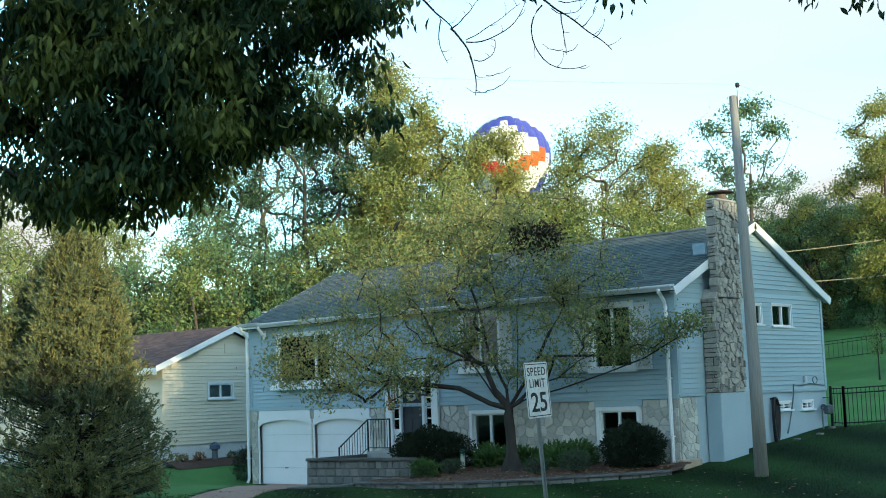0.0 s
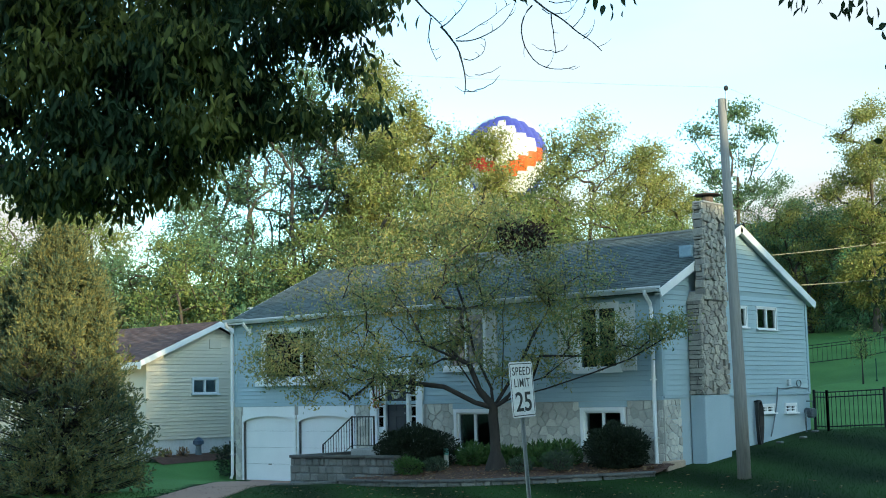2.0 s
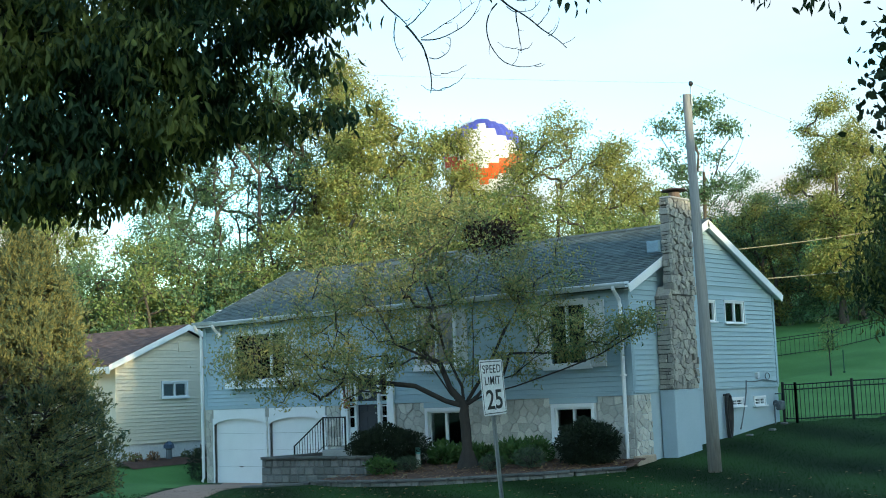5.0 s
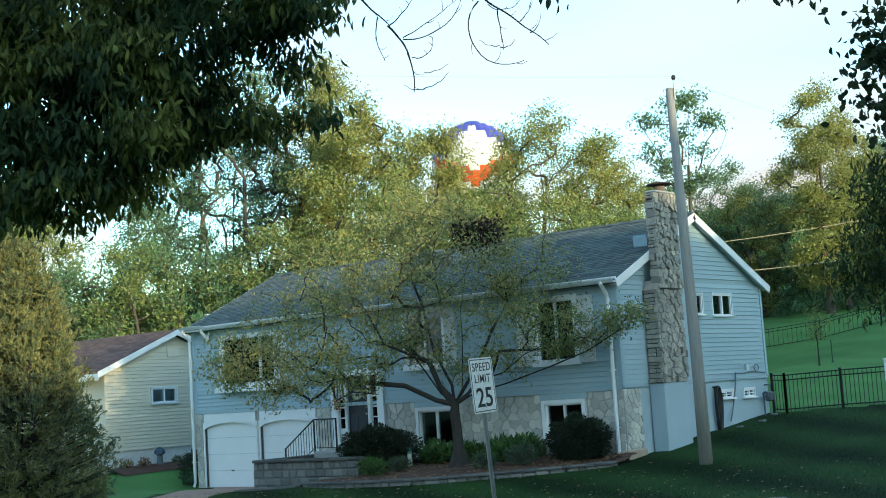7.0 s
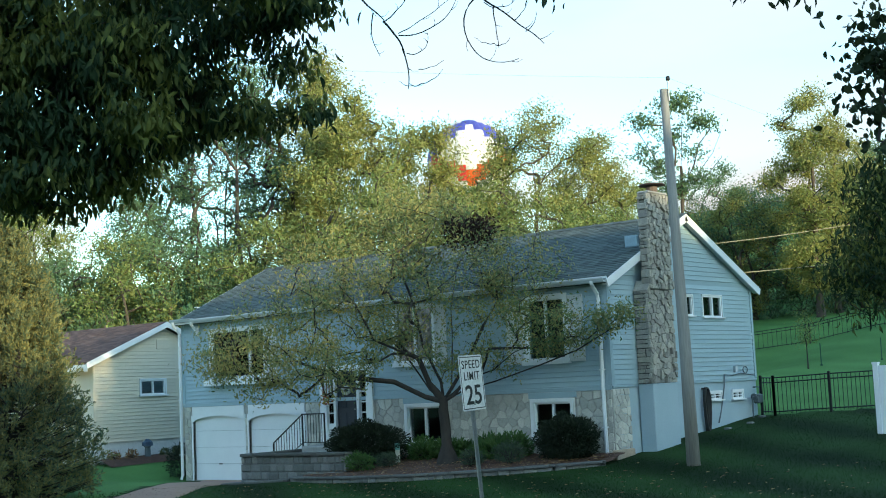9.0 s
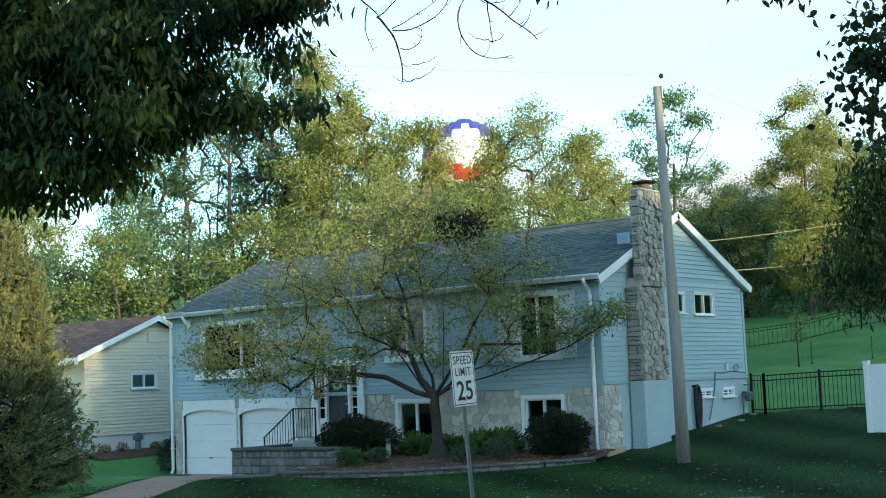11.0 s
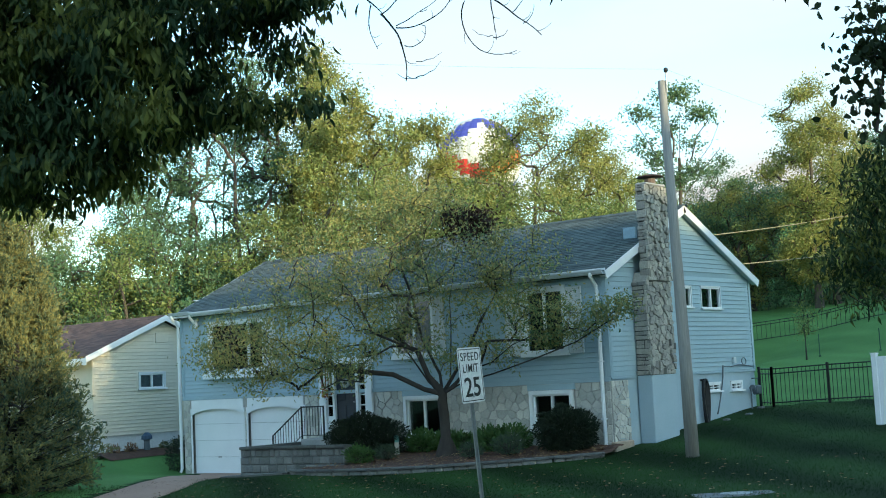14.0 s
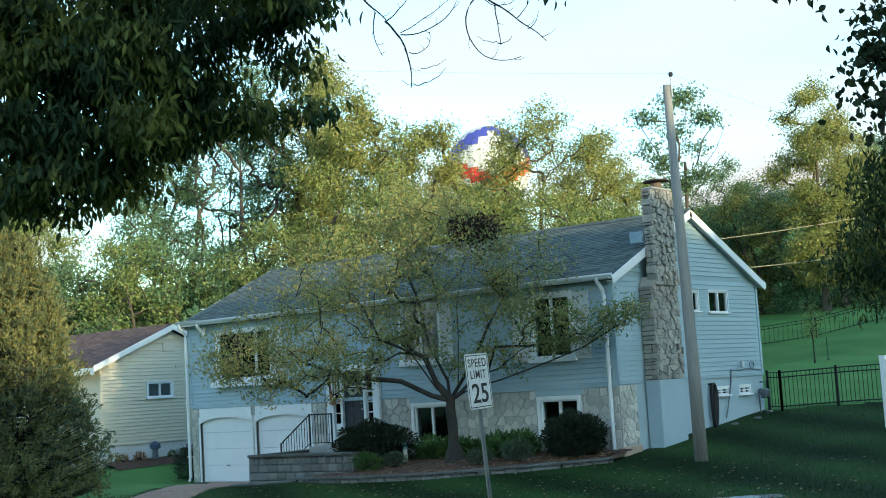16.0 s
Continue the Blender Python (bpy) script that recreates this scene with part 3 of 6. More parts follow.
    nu, nv = max(1, round((u1 - u0) / size)), max(1, round((v1 - v0) / (size * squash)))
    pts = [(u0 + (i + 0.5 + rnd.uniform(-0.42, 0.42) + 0.5 * (j % 2)) * (u1 - u0) / nu, v0 + (j + 0.5 + rnd.uniform(-0.42, 0.42)) * (v1 - v0) / nv)
           for j in range(nv) for i in range(-1, nu + 1)]
    for p in pts:
        poly = [(u0, v0), (u1, v0), (u1, v1), (u0, v1)]
        for q in pts:
            if q == p or abs(q[0] - p[0]) > 4 * size or abs(q[1] - p[1]) > 4 * size:
                continue
            poly = clip(poly, ((p[0] + q[0]) / 2, (p[1] + q[1]) / 2), (p[0] - q[0], p[1] - q[1]), joint)
            if len(poly) < 3:
                break
        if len(poly) >= 3:
            yield poly


def clip(poly, at, normal, gap=0.0):
    """The part of an outline on the side of the line to which normal points."""
    k = math.hypot(*normal) or 1
    nx, ny = normal[0] / k, normal[1] / k
    side = [(p[0] - at[0]) * nx + (p[1] - at[1]) * ny - gap for p in poly]
    out = []
    for i in range(len(poly)):
        j = (i + 1) % len(poly)
        if side[i] >= 0:
            out.append(poly[i])
        if (side[i] < 0) != (side[j] < 0):
            t = side[i] / (side[i] - side[j])
            out.append((poly[i][0] + (poly[j][0] - poly[i][0]) * t, poly[i][1] + (poly[j][1] - poly[i][1]) * t))
    return out


def area(poly):
    return abs(sum(poly[i - 1][0] * p[1] - p[0] * poly[i - 1][1] for i, p in enumerate(poly))) / 2


def coursed(u0, u1, v0, v1, size, seed):
    """Rough squared stones in uneven courses."""
    rnd = random.Random(seed)
    v = v0
    while v < v1 - 0.03:
        h = min(rnd.choice((0.09, 0.13, 0.16, 0.20, 0.25)) * size / 0.27, v1 - v)
        u = u0
        while u < u1 - 0.03:
            w = min(rnd.uniform(0.55, 1.75) * size, u1 - u)
            if u1 - u - w < 0.08:
                w = u1 - u
            for a, b in ((0, 0.45), (0.45, 1)) if h > 0.17 and rnd.random() < 0.35 else ((0, 1),):
                q = [(u, v + h * a), (u + w, v + h * a), (u + w, v + h * b), (u, v + h * b)]
                cu, cv = u + w / 2, v + h * (a + b) / 2
                yield [(p + (cu - p) / abs(cu - p) * rnd.uniform(0.004, 0.024), q2 + (cv - q2) / abs(cv - q2) * rnd.uniform(0.003, 0.018)) for p, q2 in q]
            u += w
        v += h


def stonework(parent, place, u0, u1, v0, v1, size, material, seed, holes=(), squash=0.75, joint=0.007, relief=(0.014, 0.038), courses=False):
    rnd = random.Random(seed + 1)
    for poly in coursed(u0, u1, v0, v1, size, seed) if courses else voronoi(u0, u1, v0, v1, size, seed, squash, joint):
        for h in holes:
            cu, cv = sum(p[0] for p in poly) / len(poly), sum(p[1] for p in poly) / len(poly)
            if h[0] < max(p[0] for p in poly) and h[1] > min(p[0] for p in poly) and h[2] < max(p[1] for p in poly) and h[3] > min(p[1] for p in poly):
                gaps = [(h[0] - cu, (h[0], cv), (-1, 0)), (cu - h[1], (h[1], cv), (1, 0)), (h[2] - cv, (cu, h[2]), (0, -1)), (cv - h[3], (cu, h[3]), (0, 1))]
                g = max(gaps, key=lambda e: e[0])
                poly = clip(poly, g[1], g[2], 0.005)
                if len(poly) < 3:
                    break
        if len(poly) < 3 or area(poly) < 0.004:
            continue
        # round the sharpest corners
        soft = []
        for i, p in enumerate(poly):
            a, c = poly[i - 1], poly[(i + 1) % len(poly)]
            soft += [(p[0] * 0.92 + a[0] * 0.08, p[1] * 0.92 + a[1] * 0.08), (p[0] * 0.92 + c[0] * 0.08, p[1] * 0.92 + c[1] * 0.08)]
        part("stone", Build().prism(soft, place, rnd.uniform(*relief), 0.010), material, parent)


def slider(name, place, u0, u1, v0, v1, parent, trim=0.09, mull=0.5, curtain=(), sill=0.12, grid=0, proud=0.07, jamb=0.16):
    """A framed two-pane window set in its opening, with trim, sill and a curtained dark room behind."""
    cx = Vector(place((u0 + u1) / 2, v0, 0))
    win = new(name)
    win.parent = parent
    win.location = cx - world_loc(parent)

    def bar(a, b, c, d, w0, w1, nm, m=M["white"]):
        pts = [place(u, v, w) for w in (w0, w1) for v in (c, d) for u in (a, b)]
        part(nm, Build().add(pts, [(0, 2, 3, 1), (4, 5, 7, 6), (0, 1, 5, 4), (2, 6, 7, 3), (0, 4, 6, 2), (1, 3, 7, 5)]), m, win)

    t = trim
    bar(u0 - t, u1 + t, v1, v1 + t, 0.0, proud, "head_trim")
    bar(u0 - t, u0, v0, v1, 0.0, proud - 0.003, "side_trim")
    bar(u1, u1 + t, v0, v1, 0.0, proud - 0.003, "side_trim")
    bar(u0 - t - 0.04, u1 + t + 0.04, v0 - sill, v0, 0.0, proud + 0.05, "sill")
    f = 0.045
    bar(u0, u1, v1 - f, v1, -0.06, 0.02, "sash_rail")
    bar(u0, u1, v0, v0 + f, -0.06, 0.02, "sash_rail")
    bar(u0, u0 + f, v0 + f, v1 - f, -0.06, 0.02, "sash_stile")
    bar(u1 - f, u1, v0 + f, v1 - f, -0.06, 0.02, "sash_stile")
    m = u0 + (u1 - u0) * mull
    bar(m - 0.03, m + 0.03, v0 + f, v1 - f, -0.06, 0.03, "mullion")
    for i in range(grid):
        g = v0 + (v1 - v0) * (i + 1) / (grid + 1)
        bar(u0 + f, m - 0.03, g - 0.012, g + 0.012, -0.03, 0.005, "glazing_bar")
        bar(m + 0.03, u1 - f, g - 0.012, g + 0.012, -0.03, 0.005, "glazing_bar")
    for a, b in ((u0 + f, m - 0.03), (m + 0.03, u1 - f)):
        bar(a, b, v0 + f, v1 - f, -0.035, -0.028, "pane", GLASS)
    for a, b in curtain:
        bar(u0 + (u1 - u0) * a, u0 + (u1 - u0) * b, v0 + f, v1 - f, -0.085, -0.065, "curtain", M["curtain"])
    return win


WINDOWS = {  # openings in the front: u0, u1, v0, v1
    "picture": (-14.85, -12.45, 3.26, 4.72), "mid": (-7.04, -5.68, 3.36, 4.88), "right": (-2.48, -1.30, 3.20, 4.78),
    "low_mid": (-6.70, -5.46, 1.13, 2.10), "low_right": (-2.37, -1.22, 1.20, 2.10),
}
GARAGE = [(-15.88, -13.45, 0.02, 2.10), (-13.25, -10.80, 0.02, 2.10)]
DOOR = (-10.08, -7.98, 1.16, 3.32)
GABLE_WIN = [(3.75, 4.42, 4.27, 4.83), (5.02, 6.15, 4.24, 4.85), (4.98, 5.78, 1.92, 2.12), (6.49, 7.12, 1.90, 2.12)]


def wall_box(parent, place, u0, u1, v0, v1, holes, material, name="wall_panel", depth=0.2):
    b = Build()
    for a, c, d, e in cells(u0, u1, v0, v1, holes):
        pts = [place(u, v, w) for w in (-depth, 0.0) for v in (d, e) for u in (a, c)]
        b.add(pts, [(0, 2, 3, 1), (4, 5, 7, 6), (0, 1, 5, 4), (2, 6, 7, 3), (0, 4, 6, 2), (1, 3, 7, 5)])
    me = b.mesh(name, world_loc(parent))
    bm = bmesh.new()
    bm.from_mesh(me)
    bmesh.ops.remove_doubles(bm, verts=bm.verts, dist=1e-4)
    bm.to_mesh(me)
    bm.free()
    return part(name, me, material, parent)


def house():
    h = thing("house", (-8, 4, 0), "split-level house with blue siding, stone base and grey shingle roof", "house")
    up = list(WINDOWS.values()) + [DOOR]
    low = up + GARAGE
    # shell
    fw = wall_box(h, front, -HL, 0, ZS - 0.12, ZE, up, M["siding"], "front_wall")
    lw = wall_box(h, front, -HL, 0, -0.3, ZS - 0.121, low, M["mortar"], "lower_front_wall")
    gw = wall_box(h, gable, 0.2, HD, ZS, ZE, GABLE_WIN, M["siding"], "gable_wall")
    gb = wall_box(h, gable, 0.2, HD, 0.2, ZS - 0.001, GABLE_WIN, M["bluebase"], "foundation_wall")
    part("gable_peak", Build().add([(0, -0.0, ZE), (0, HD, ZE), (0, HD / 2, ZR - 0.08), (-0.2, 0, ZE), (-0.2, HD, ZE), (-0.2, HD / 2, ZR - 0.08)],
                                   [(0, 1, 2), (5, 4, 3), (0, 2, 5, 3), (1, 4, 5, 2)]), M["siding"], h)
    part("rear_wall", Build().box(-HL, -0.21, HD - 0.2, HD, -0.3, ZE), M["siding"], h)
    part("far_wall", Build().box(-HL, -HL + 0.2, 0.21, HD - 0.21, -0.3, ZE), M["siding"], h)
    part("far_gable_peak", Build().add([(-HL, 0, ZE), (-HL, HD, ZE), (-HL, HD / 2, ZR - 0.08), (-HL + 0.2, 0, ZE), (-HL + 0.2, HD, ZE), (-HL + 0.2, HD / 2, ZR - 0.08)],
                                       [(0, 1, 2), (5, 4, 3), (0, 2, 5, 3), (1, 4, 5, 2)]), M["siding"], h)
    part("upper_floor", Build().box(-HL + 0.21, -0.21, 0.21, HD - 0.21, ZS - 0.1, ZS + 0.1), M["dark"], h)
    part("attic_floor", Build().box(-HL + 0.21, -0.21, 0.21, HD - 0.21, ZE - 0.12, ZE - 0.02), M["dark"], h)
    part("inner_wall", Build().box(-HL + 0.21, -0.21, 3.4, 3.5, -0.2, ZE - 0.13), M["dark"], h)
    # siding courses
    ridge_slope = (HD / 2 + 0.05) / (ZR - 0.1 - ZE)
    n = int((ZE - ZS) / COURSE) + 1
    for i in range(n):
        v0 = ZS - 0.02 + i * COURSE
        v1 = min(v0 + COURSE, ZE - 0.02)
        for a, c in spans(-HL + 0.09, -0.09, v0, v1, [(q[0] - 0.09, q[1] + 0.09, q[2], q[3]) for q in up]):
            lap(fw, front, a, c, v0, v1, M["siding"])
        for a, c in spans(0.09, HD - 0.09, v0, v1, [*GABLE_WIN[:2], (1.28, 2.54, 0, 9)]):
            lap(gw, gable, a, c, v0, v1, M["siding"])
    for i in range(60):
        v0 = ZS - 0.02 + (n + i) * COURSE
        v1 = v0 + COURSE
        inset = (v0 - ZE) * HD / 2 / (ZR - 0.08 - ZE) + 0.05
        if v0 < ZE or HD / 2 - inset < 0.35:
            if v0 > ZE:
                break
            continue
        s = HD / 2 / (ZR - 0.08 - ZE)
        if inset < 1.41:
            lap(gw, gable, inset, 1.41, v0, v1, M["siding"], 0.0)
        lap(gw, gable, max(inset, 2.51), HD - inset, v0, v1, M["siding"], 0.0 if inset < 2.51 else s)
    # corner boards
    for nm, x0, x1, y0, y1 in (("corner_board", -HL - 0.035, -HL + 0.09, -0.04, 0.06), ("corner_board", -0.09, 0.04, -0.04, 0.0), ("corner_board", 0.002, 0.04, 0.002, 0.09), ("corner_board", 0.002, 0.04, HD - 0.09, HD + 0.035)):
        part(nm, Build().box(x0, x1, y0, y1, ZS - 0.02, ZE, 0.006), M["siding"], h)
    part("skirt_board", Build().box(-HL, 0.0, -0.05, -0.001, ZS - 0.13, ZS - 0.03, 0.006), M["siding"], h)
    part("skirt_board", Build().box(0.001, 0.045, 0.0, 1.4, ZS - 0.09, ZS - 0.03, 0.006), M["siding"], h)
    part("skirt_board", Build().box(0.001, 0.045, 2.52, HD, ZS - 0.09, ZS - 0.03, 0.006), M["siding"], h)
    # roof
    k = (ZR - ZE) / (HD / 2 + 0.2)
    og = 0.19

    def slope(u, d, w=0.0, back=False):
        """d metres down the slope's plan from the ridge."""
        y = HD / 2 - d if not back else HD / 2 + d
        return (u, y - (w * k / math.hypot(1, k) if not back else -w * k / math.hypot(1, k)), ZR - d * k + w / math.hypot(1, k))

    roof = new("roof")
    roof.parent, roof.location = h, Vector((-8, 4, ZR)) - Vector(h.location)
    dmax = HD / 2 + 0.28
    for back in (False, True):
        q = [slope(u, d, w, back) for w in (-0.11, 0.0) for d in (0, dmax) for u in (-HL - og, og)]
        part("roof_deck", Build().add(q, [(0, 2, 3, 1), (4, 5, 7, 6), (0, 1, 5, 4), (2, 6, 7, 3), (0, 4, 6, 2), (1, 3, 7, 5)]), M["shingle"], roof)
    b = Build()
    rnd = random.Random(5)
    rows = int(dmax / 0.128)
    for r in range(rows):
        d1 = dmax + 0.02 - r * 0.128
        d0 = d1 - 0.15
        u = -HL - og - rnd.uniform(0, 0.25)
        while u < og:
            w = rnd.uniform(0.16, 0.32)
            a, c = max(u, -HL - og), min(u + w - 0.006, og)
            t = rnd.uniform(0.010, 0.020)
            if c > a + 0.02:
                q = [slope(x, d, s) for (d, s) in ((max(d0, 0.0), 0.003), (d1, t), (d1, 0.001)) for x in (a, c)]
                b.add(q, [(0, 2, 3, 1), (2, 4, 5, 3)])
            u += w
    me = b.mesh("shingles", world_loc(roof), fix=False)
    part("shingles", me, M["shingle"], roof, kind="stuff")
    bk = Build()
    for i in range(57):
        u = -HL - og + i * 0.294
        bk.add([slope(u + 0.29, 0.15, 0.03), slope(u, 0.15, 0.03), (u, HD / 2, ZR + 0.035), (u + 0.31, HD / 2, ZR + 0.045), slope(u + 0.29, 0.15, 0.03, True), slope(u, 0.15, 0.03, True)],
               [(0, 3, 2, 1), (3, 4, 5, 2)])
    part("ridge_cap", bk, M["shingle"], roof, kind="stuff")
    # rake boards, soffits, fascia
    for u in (og, -HL - og - 0.03):
        for back in (False, True):
            q = [slope(u + du, d, w, back) for w in (-0.20, 0.004) for d in (0.0, dmax + 0.03) for du in (0, 0.03)]
            part("rake_board", Build().add(q, [(0, 2, 3, 1), (4, 5, 7, 6), (0, 1, 5, 4), (2, 6, 7, 3), (0, 4, 6, 2), (1, 3, 7, 5)]), M["white"], roof)
    for back in (False, True):
        q = [slope(u, d, w, back) for w in (-0.15, -0.12) for d in (0.0, dmax) for u in (0.02, og)]
        part("rake_soffit", Build().add(q, [(0, 2, 3, 1), (4, 5, 7, 6), (0, 1, 5, 4), (2, 6, 7, 3), (0, 4, 6, 2), (1, 3, 7, 5)]), M["trim"], roof)
    part("soffit", Build().box(-HL, 0, -0.26, -0.03, ZE - 0.10, ZE - 0.07), M["trim"], roof)
    part("fascia", Build().box(-HL - og, og, -0.275, -0.245, ZE - 0.11, ZE + 0.04), M["white"], roof)
    part("rear_fascia", Build().box(-HL - og, og, HD + 0.245, HD + 0.275, ZE - 0.11, ZE + 0.04), M["white"], roof)

    def gutter(x0, x1, y, z):
        prof = [(0, 0), (-0.07, 0.0), (-0.085, 0.03), (-0.12, 0.08), (-0.125, 0.105), (-0.115, 0.105), (-0.10, 0.07), (-0.06, 0.012), (-0.008, 0.012), (-0.008, 0.1), (0, 0.1)]
        m = len(prof)
        bb = Build().add([(x, y + p, z + q) for x in (x0, x1) for p, q in prof], [(i, (i + 1) % m, m + (i + 1) % m, m + i) for i in range(m)] + [tuple(range(m)), tuple(range(m, 2 * m))[::-1]])
        g = thing("gutter", ((x0 + x1) / 2, y, z), "white aluminium rain gutter along the eave", "gutter")
        part("trough", bb, M["trim"], g)
        return g

    def spout(g, x, z0, z1, y0=-0.36):
        part("downspout", Build().tube([(x, y0, z1), (x, y0, z1 - 0.08), (x, -0.12, z1 - 0.32), (x, -0.09, z1 - 0.45), (x, -0.09, z0 + 0.15), (x, -0.16, z0 + 0.03)], 0.05, 6), M["white"], g)
        for z in (z0 + 0.8, (z0 + z1) / 2):
            part("strap", Build().box(x - 0.065, x + 0.065, -0.148, -0.03, z, z + 0.03), M["white"], g)

    g1 = gutter(-HL - og, -15.45, -0.275, ZE - 0.04)
    spout(g1, -HL - 0.06, 0.02, ZE - 0.02)
    g2 = gutter(-15.55, og - 0.03, -0.29, ZE - 0.10)
    spout(g2, -15.45, 4.75, ZE - 0.06)
    spout(g2, -0.20, 0.62, ZE - 0.06)
    # stonework of the lower front
    stonework(lw, front, -7.88, -0.02, 0.45, ZS - 0.14, 0.28, M["stone"], 3, [(q[0] - 0.16, q[1] + 0.16, q[2] - 0.12, q[3] + 0.4) for q in (WINDOWS["low_mid"], WINDOWS["low_right"])])
    stonework(lw, front, -10.72, -10.2, 0.0, ZS - 0.14, 0.30, M["stone"], 8)
    stonework(lw, front, -HL + 0.02, -15.98, -0.05, ZS - 0.14, 0.27, M["stone"], 9)
    stonework(lw, front, -13.42, -13.28, 0.0, 1.95, 0.16, M["stone"], 10, squash=1.3)
    stonework(gb, gable, 0.0, 0.80, 0.40, ZS - 0.12, 0.22, M["stone"], 12)
    part("corner_footing", Build().box(-0.06, 0.09, -0.09, 0.82, 0.2, 0.86, 0.03), M["footing"], h, "tan mortared footing")
    # windows
    slider("picture_window", front, *WINDOWS["picture"], fw, trim=0.10, mull=0.72, sill=0.10)
    slider("upper_window", front, *WINDOWS["mid"], fw, curtain=((0.5, 0.95),))
    slider("upper_window", front, *WINDOWS["right"], fw, trim=0.11)
    for key in ("low_mid", "low_right"):
        u0, u1, v0, v1 = WINDOWS[key]
        slider("basement_window", front, *WINDOWS[key], lw, trim=0.10, proud=0.1)
        part("lintel_panel", Build().box(u0 - 0.16, u1 + 0.16, -0.06, -0.001, v1 + 0.105, ZS - 0.135, 0.005), M["siding"], lw)
    for q in GABLE_WIN[:2]:
        slider("gable_window", gable, *q, gw, trim=0.035, sill=0.035, proud=0.045)
    for q in GABLE_WIN[2:]:
        slider("foundation_window", gable, *q, gb, trim=0.05, sill=0.04, grid=1, proud=0.045)
    # flower box under the picture window
    part("window_box", Build().box(-15.0, -12.1, -0.30, -0.002, 3.0, 3.195, 0.012), M["white"], fw)
    # shutters
    for u0, u1, v0, v1 in ((-3.12, -2.62, 3.12, 4.86), (-1.18, -0.70, 3.12, 4.82), (-12.36, -11.9, 3.22, 4.8), (-5.6, -5.2, 3.3, 4.9)):
        s = new("shutter")
        s.parent, s.location = h, Vector(((u0 + u1) / 2, -0.03, v0)) - Vector(h.location)
        part("stile", Build().box(u0, u0 + 0.06, -0.075, -0.03, v0, v1, 0.005), M["shutter"], s)
        part("stile", Build().box(u1 - 0.06, u1, -0.075, -0.03, v0, v1, 0.005), M["shutter"], s)
        for z in (v0, (v0 + v1) / 2 - 0.04, v1 - 0.08):
            part("rail", Build().box(u0 + 0.061, u1 - 0.061, -0.073, -0.03, z, z + 0.08), M["shutter"], s)
        sl = Build()
        m = int((v1 - v0) / 0.055)
        for i in range(m):
            z = v0 + 0.05 + i * (v1 - v0 - 0.1) / m
            sl.add([(u0 + 0.06, -0.035, z + 0.05), (u1 - 0.06, -0.035, z + 0.05), (u1 - 0.06, -0.066, z), (u0 + 0.06, -0.066, z)], [(0, 1, 2, 3)])
        part("louvres", sl, M["shutter"], s, kind="stuff")
    # garage doors with arched heads
    for u0, u1, v0, v1 in GARAGE:
        d = new("garage_door")
        d.parent, d.location = h, Vector(((u0 + u1) / 2, 0.08, v0)) - Vector(h.location)
        hh = (v1 - v0) / 4
        for i in range(4):
            z = v0 + i * hh
            part("panel", Build().box(u0 + 0.02, u1 - 0.02, 0.07, 0.12, z + 0.003, z + hh - 0.003, 0.006), M["white"], d)
        part("lift_handle", Build().box((u0 + u1) / 2 - 0.07, (u0 + u1) / 2 + 0.07, 0.03, 0.0575, v0 + 0.5, v0 + 0.53), M["iron"], d)
        m = 14
        arc = [(u0 + (u1 - u0) * i / m, v1 - 0.24 + 0.20 * math.sin(math.pi * i / m) ** 0.6 if 0 < i < m else v1 - 0.24) for i in range(m + 1)]
        b = Build().prism([*arc, (u1, ZS - 0.135), (u0, ZS - 0.135)], front, 0.035)
        part("arched_head", b, M["white"], d)
        for u in (u0 - 0.06, u1 + 0.0):
            part("jamb", Build().box(u, u + 0.06, -0.036, 0.06, v0 - 0.02, v1 - 0.02, 0.005), M["white"], d)
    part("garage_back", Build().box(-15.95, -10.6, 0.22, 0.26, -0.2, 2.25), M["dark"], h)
    # entrance: panelled door, sidelights
    e = new("entrance")
    e.parent, e.location = h, Vector((-9.03, 0, 1.16)) - Vector(h.location)
    z0, z1 = 1.16, 3.22
    for u0, u1 in ((-10.08, -9.80), (-9.53, -9.44), (-8.61, -8.50), (-8.24, -7.98)):
        part("casing", Build().box(u0, u1, -0.09, 0.10, z0, z1, 0.01), M["white"], e)
    part("head_casing", Build().box(-10.14, -7.92, -0.11, 0.10, z1 + 0.001, z1 + 0.20, 0.012), M["white"], e)
    door = part("door_leaf", Build().box(-9.435, -8.615, 0.0, 0.045, z0 + 0.02, z1 - 0.005, 0.004), M["door"], e, "navy six-panel front door")
    for i, (a, c) in enumerate(((0.18, 0.85), (1.0, 1.6), (1.72, 1.92))):
        for u in (-9.33, -8.97):
            part("door_panel", Build().box(u, u + 0.26, -0.014, -0.001, z0 + a, z0 + c, 0.008), M["door"], door)
    part("door_knob", Build().tube([(-8.70, -0.002, z0 + 0.95), (-8.70, -0.05, z0 + 0.95), (-8.70, -0.07, z0 + 0.95)], [0.012, 0.03, 0.018], 8), M["metal"], door)
    for u0, u1 in ((-9.795, -9.535), (-8.495, -8.245)):
        part("sidelight_base", Build().box(u0, u1, -0.02, 0.05, z0, z0 + 0.55, 0.008), M["white"], e)
        part("sidelight_pane", Build().box(u0, u1, 0.02, 0.028, z0 + 0.55, z1), GLASS, e)
        for i in range(1, 5):
            z = z0 + 0.55 + i * (z1 - z0 - 0.55) / 5
            part("glazing_bar", Build().box(u0, u1, -0.01, 0.018, z - 0.018, z + 0.018), M["white"], e)
    return h


HOUSE = house()


def chimney():
    c = thing("chimney", (0.3, 1.96, 0.4), "stone chimney on a blue painted base against the gable wall", "chimney")
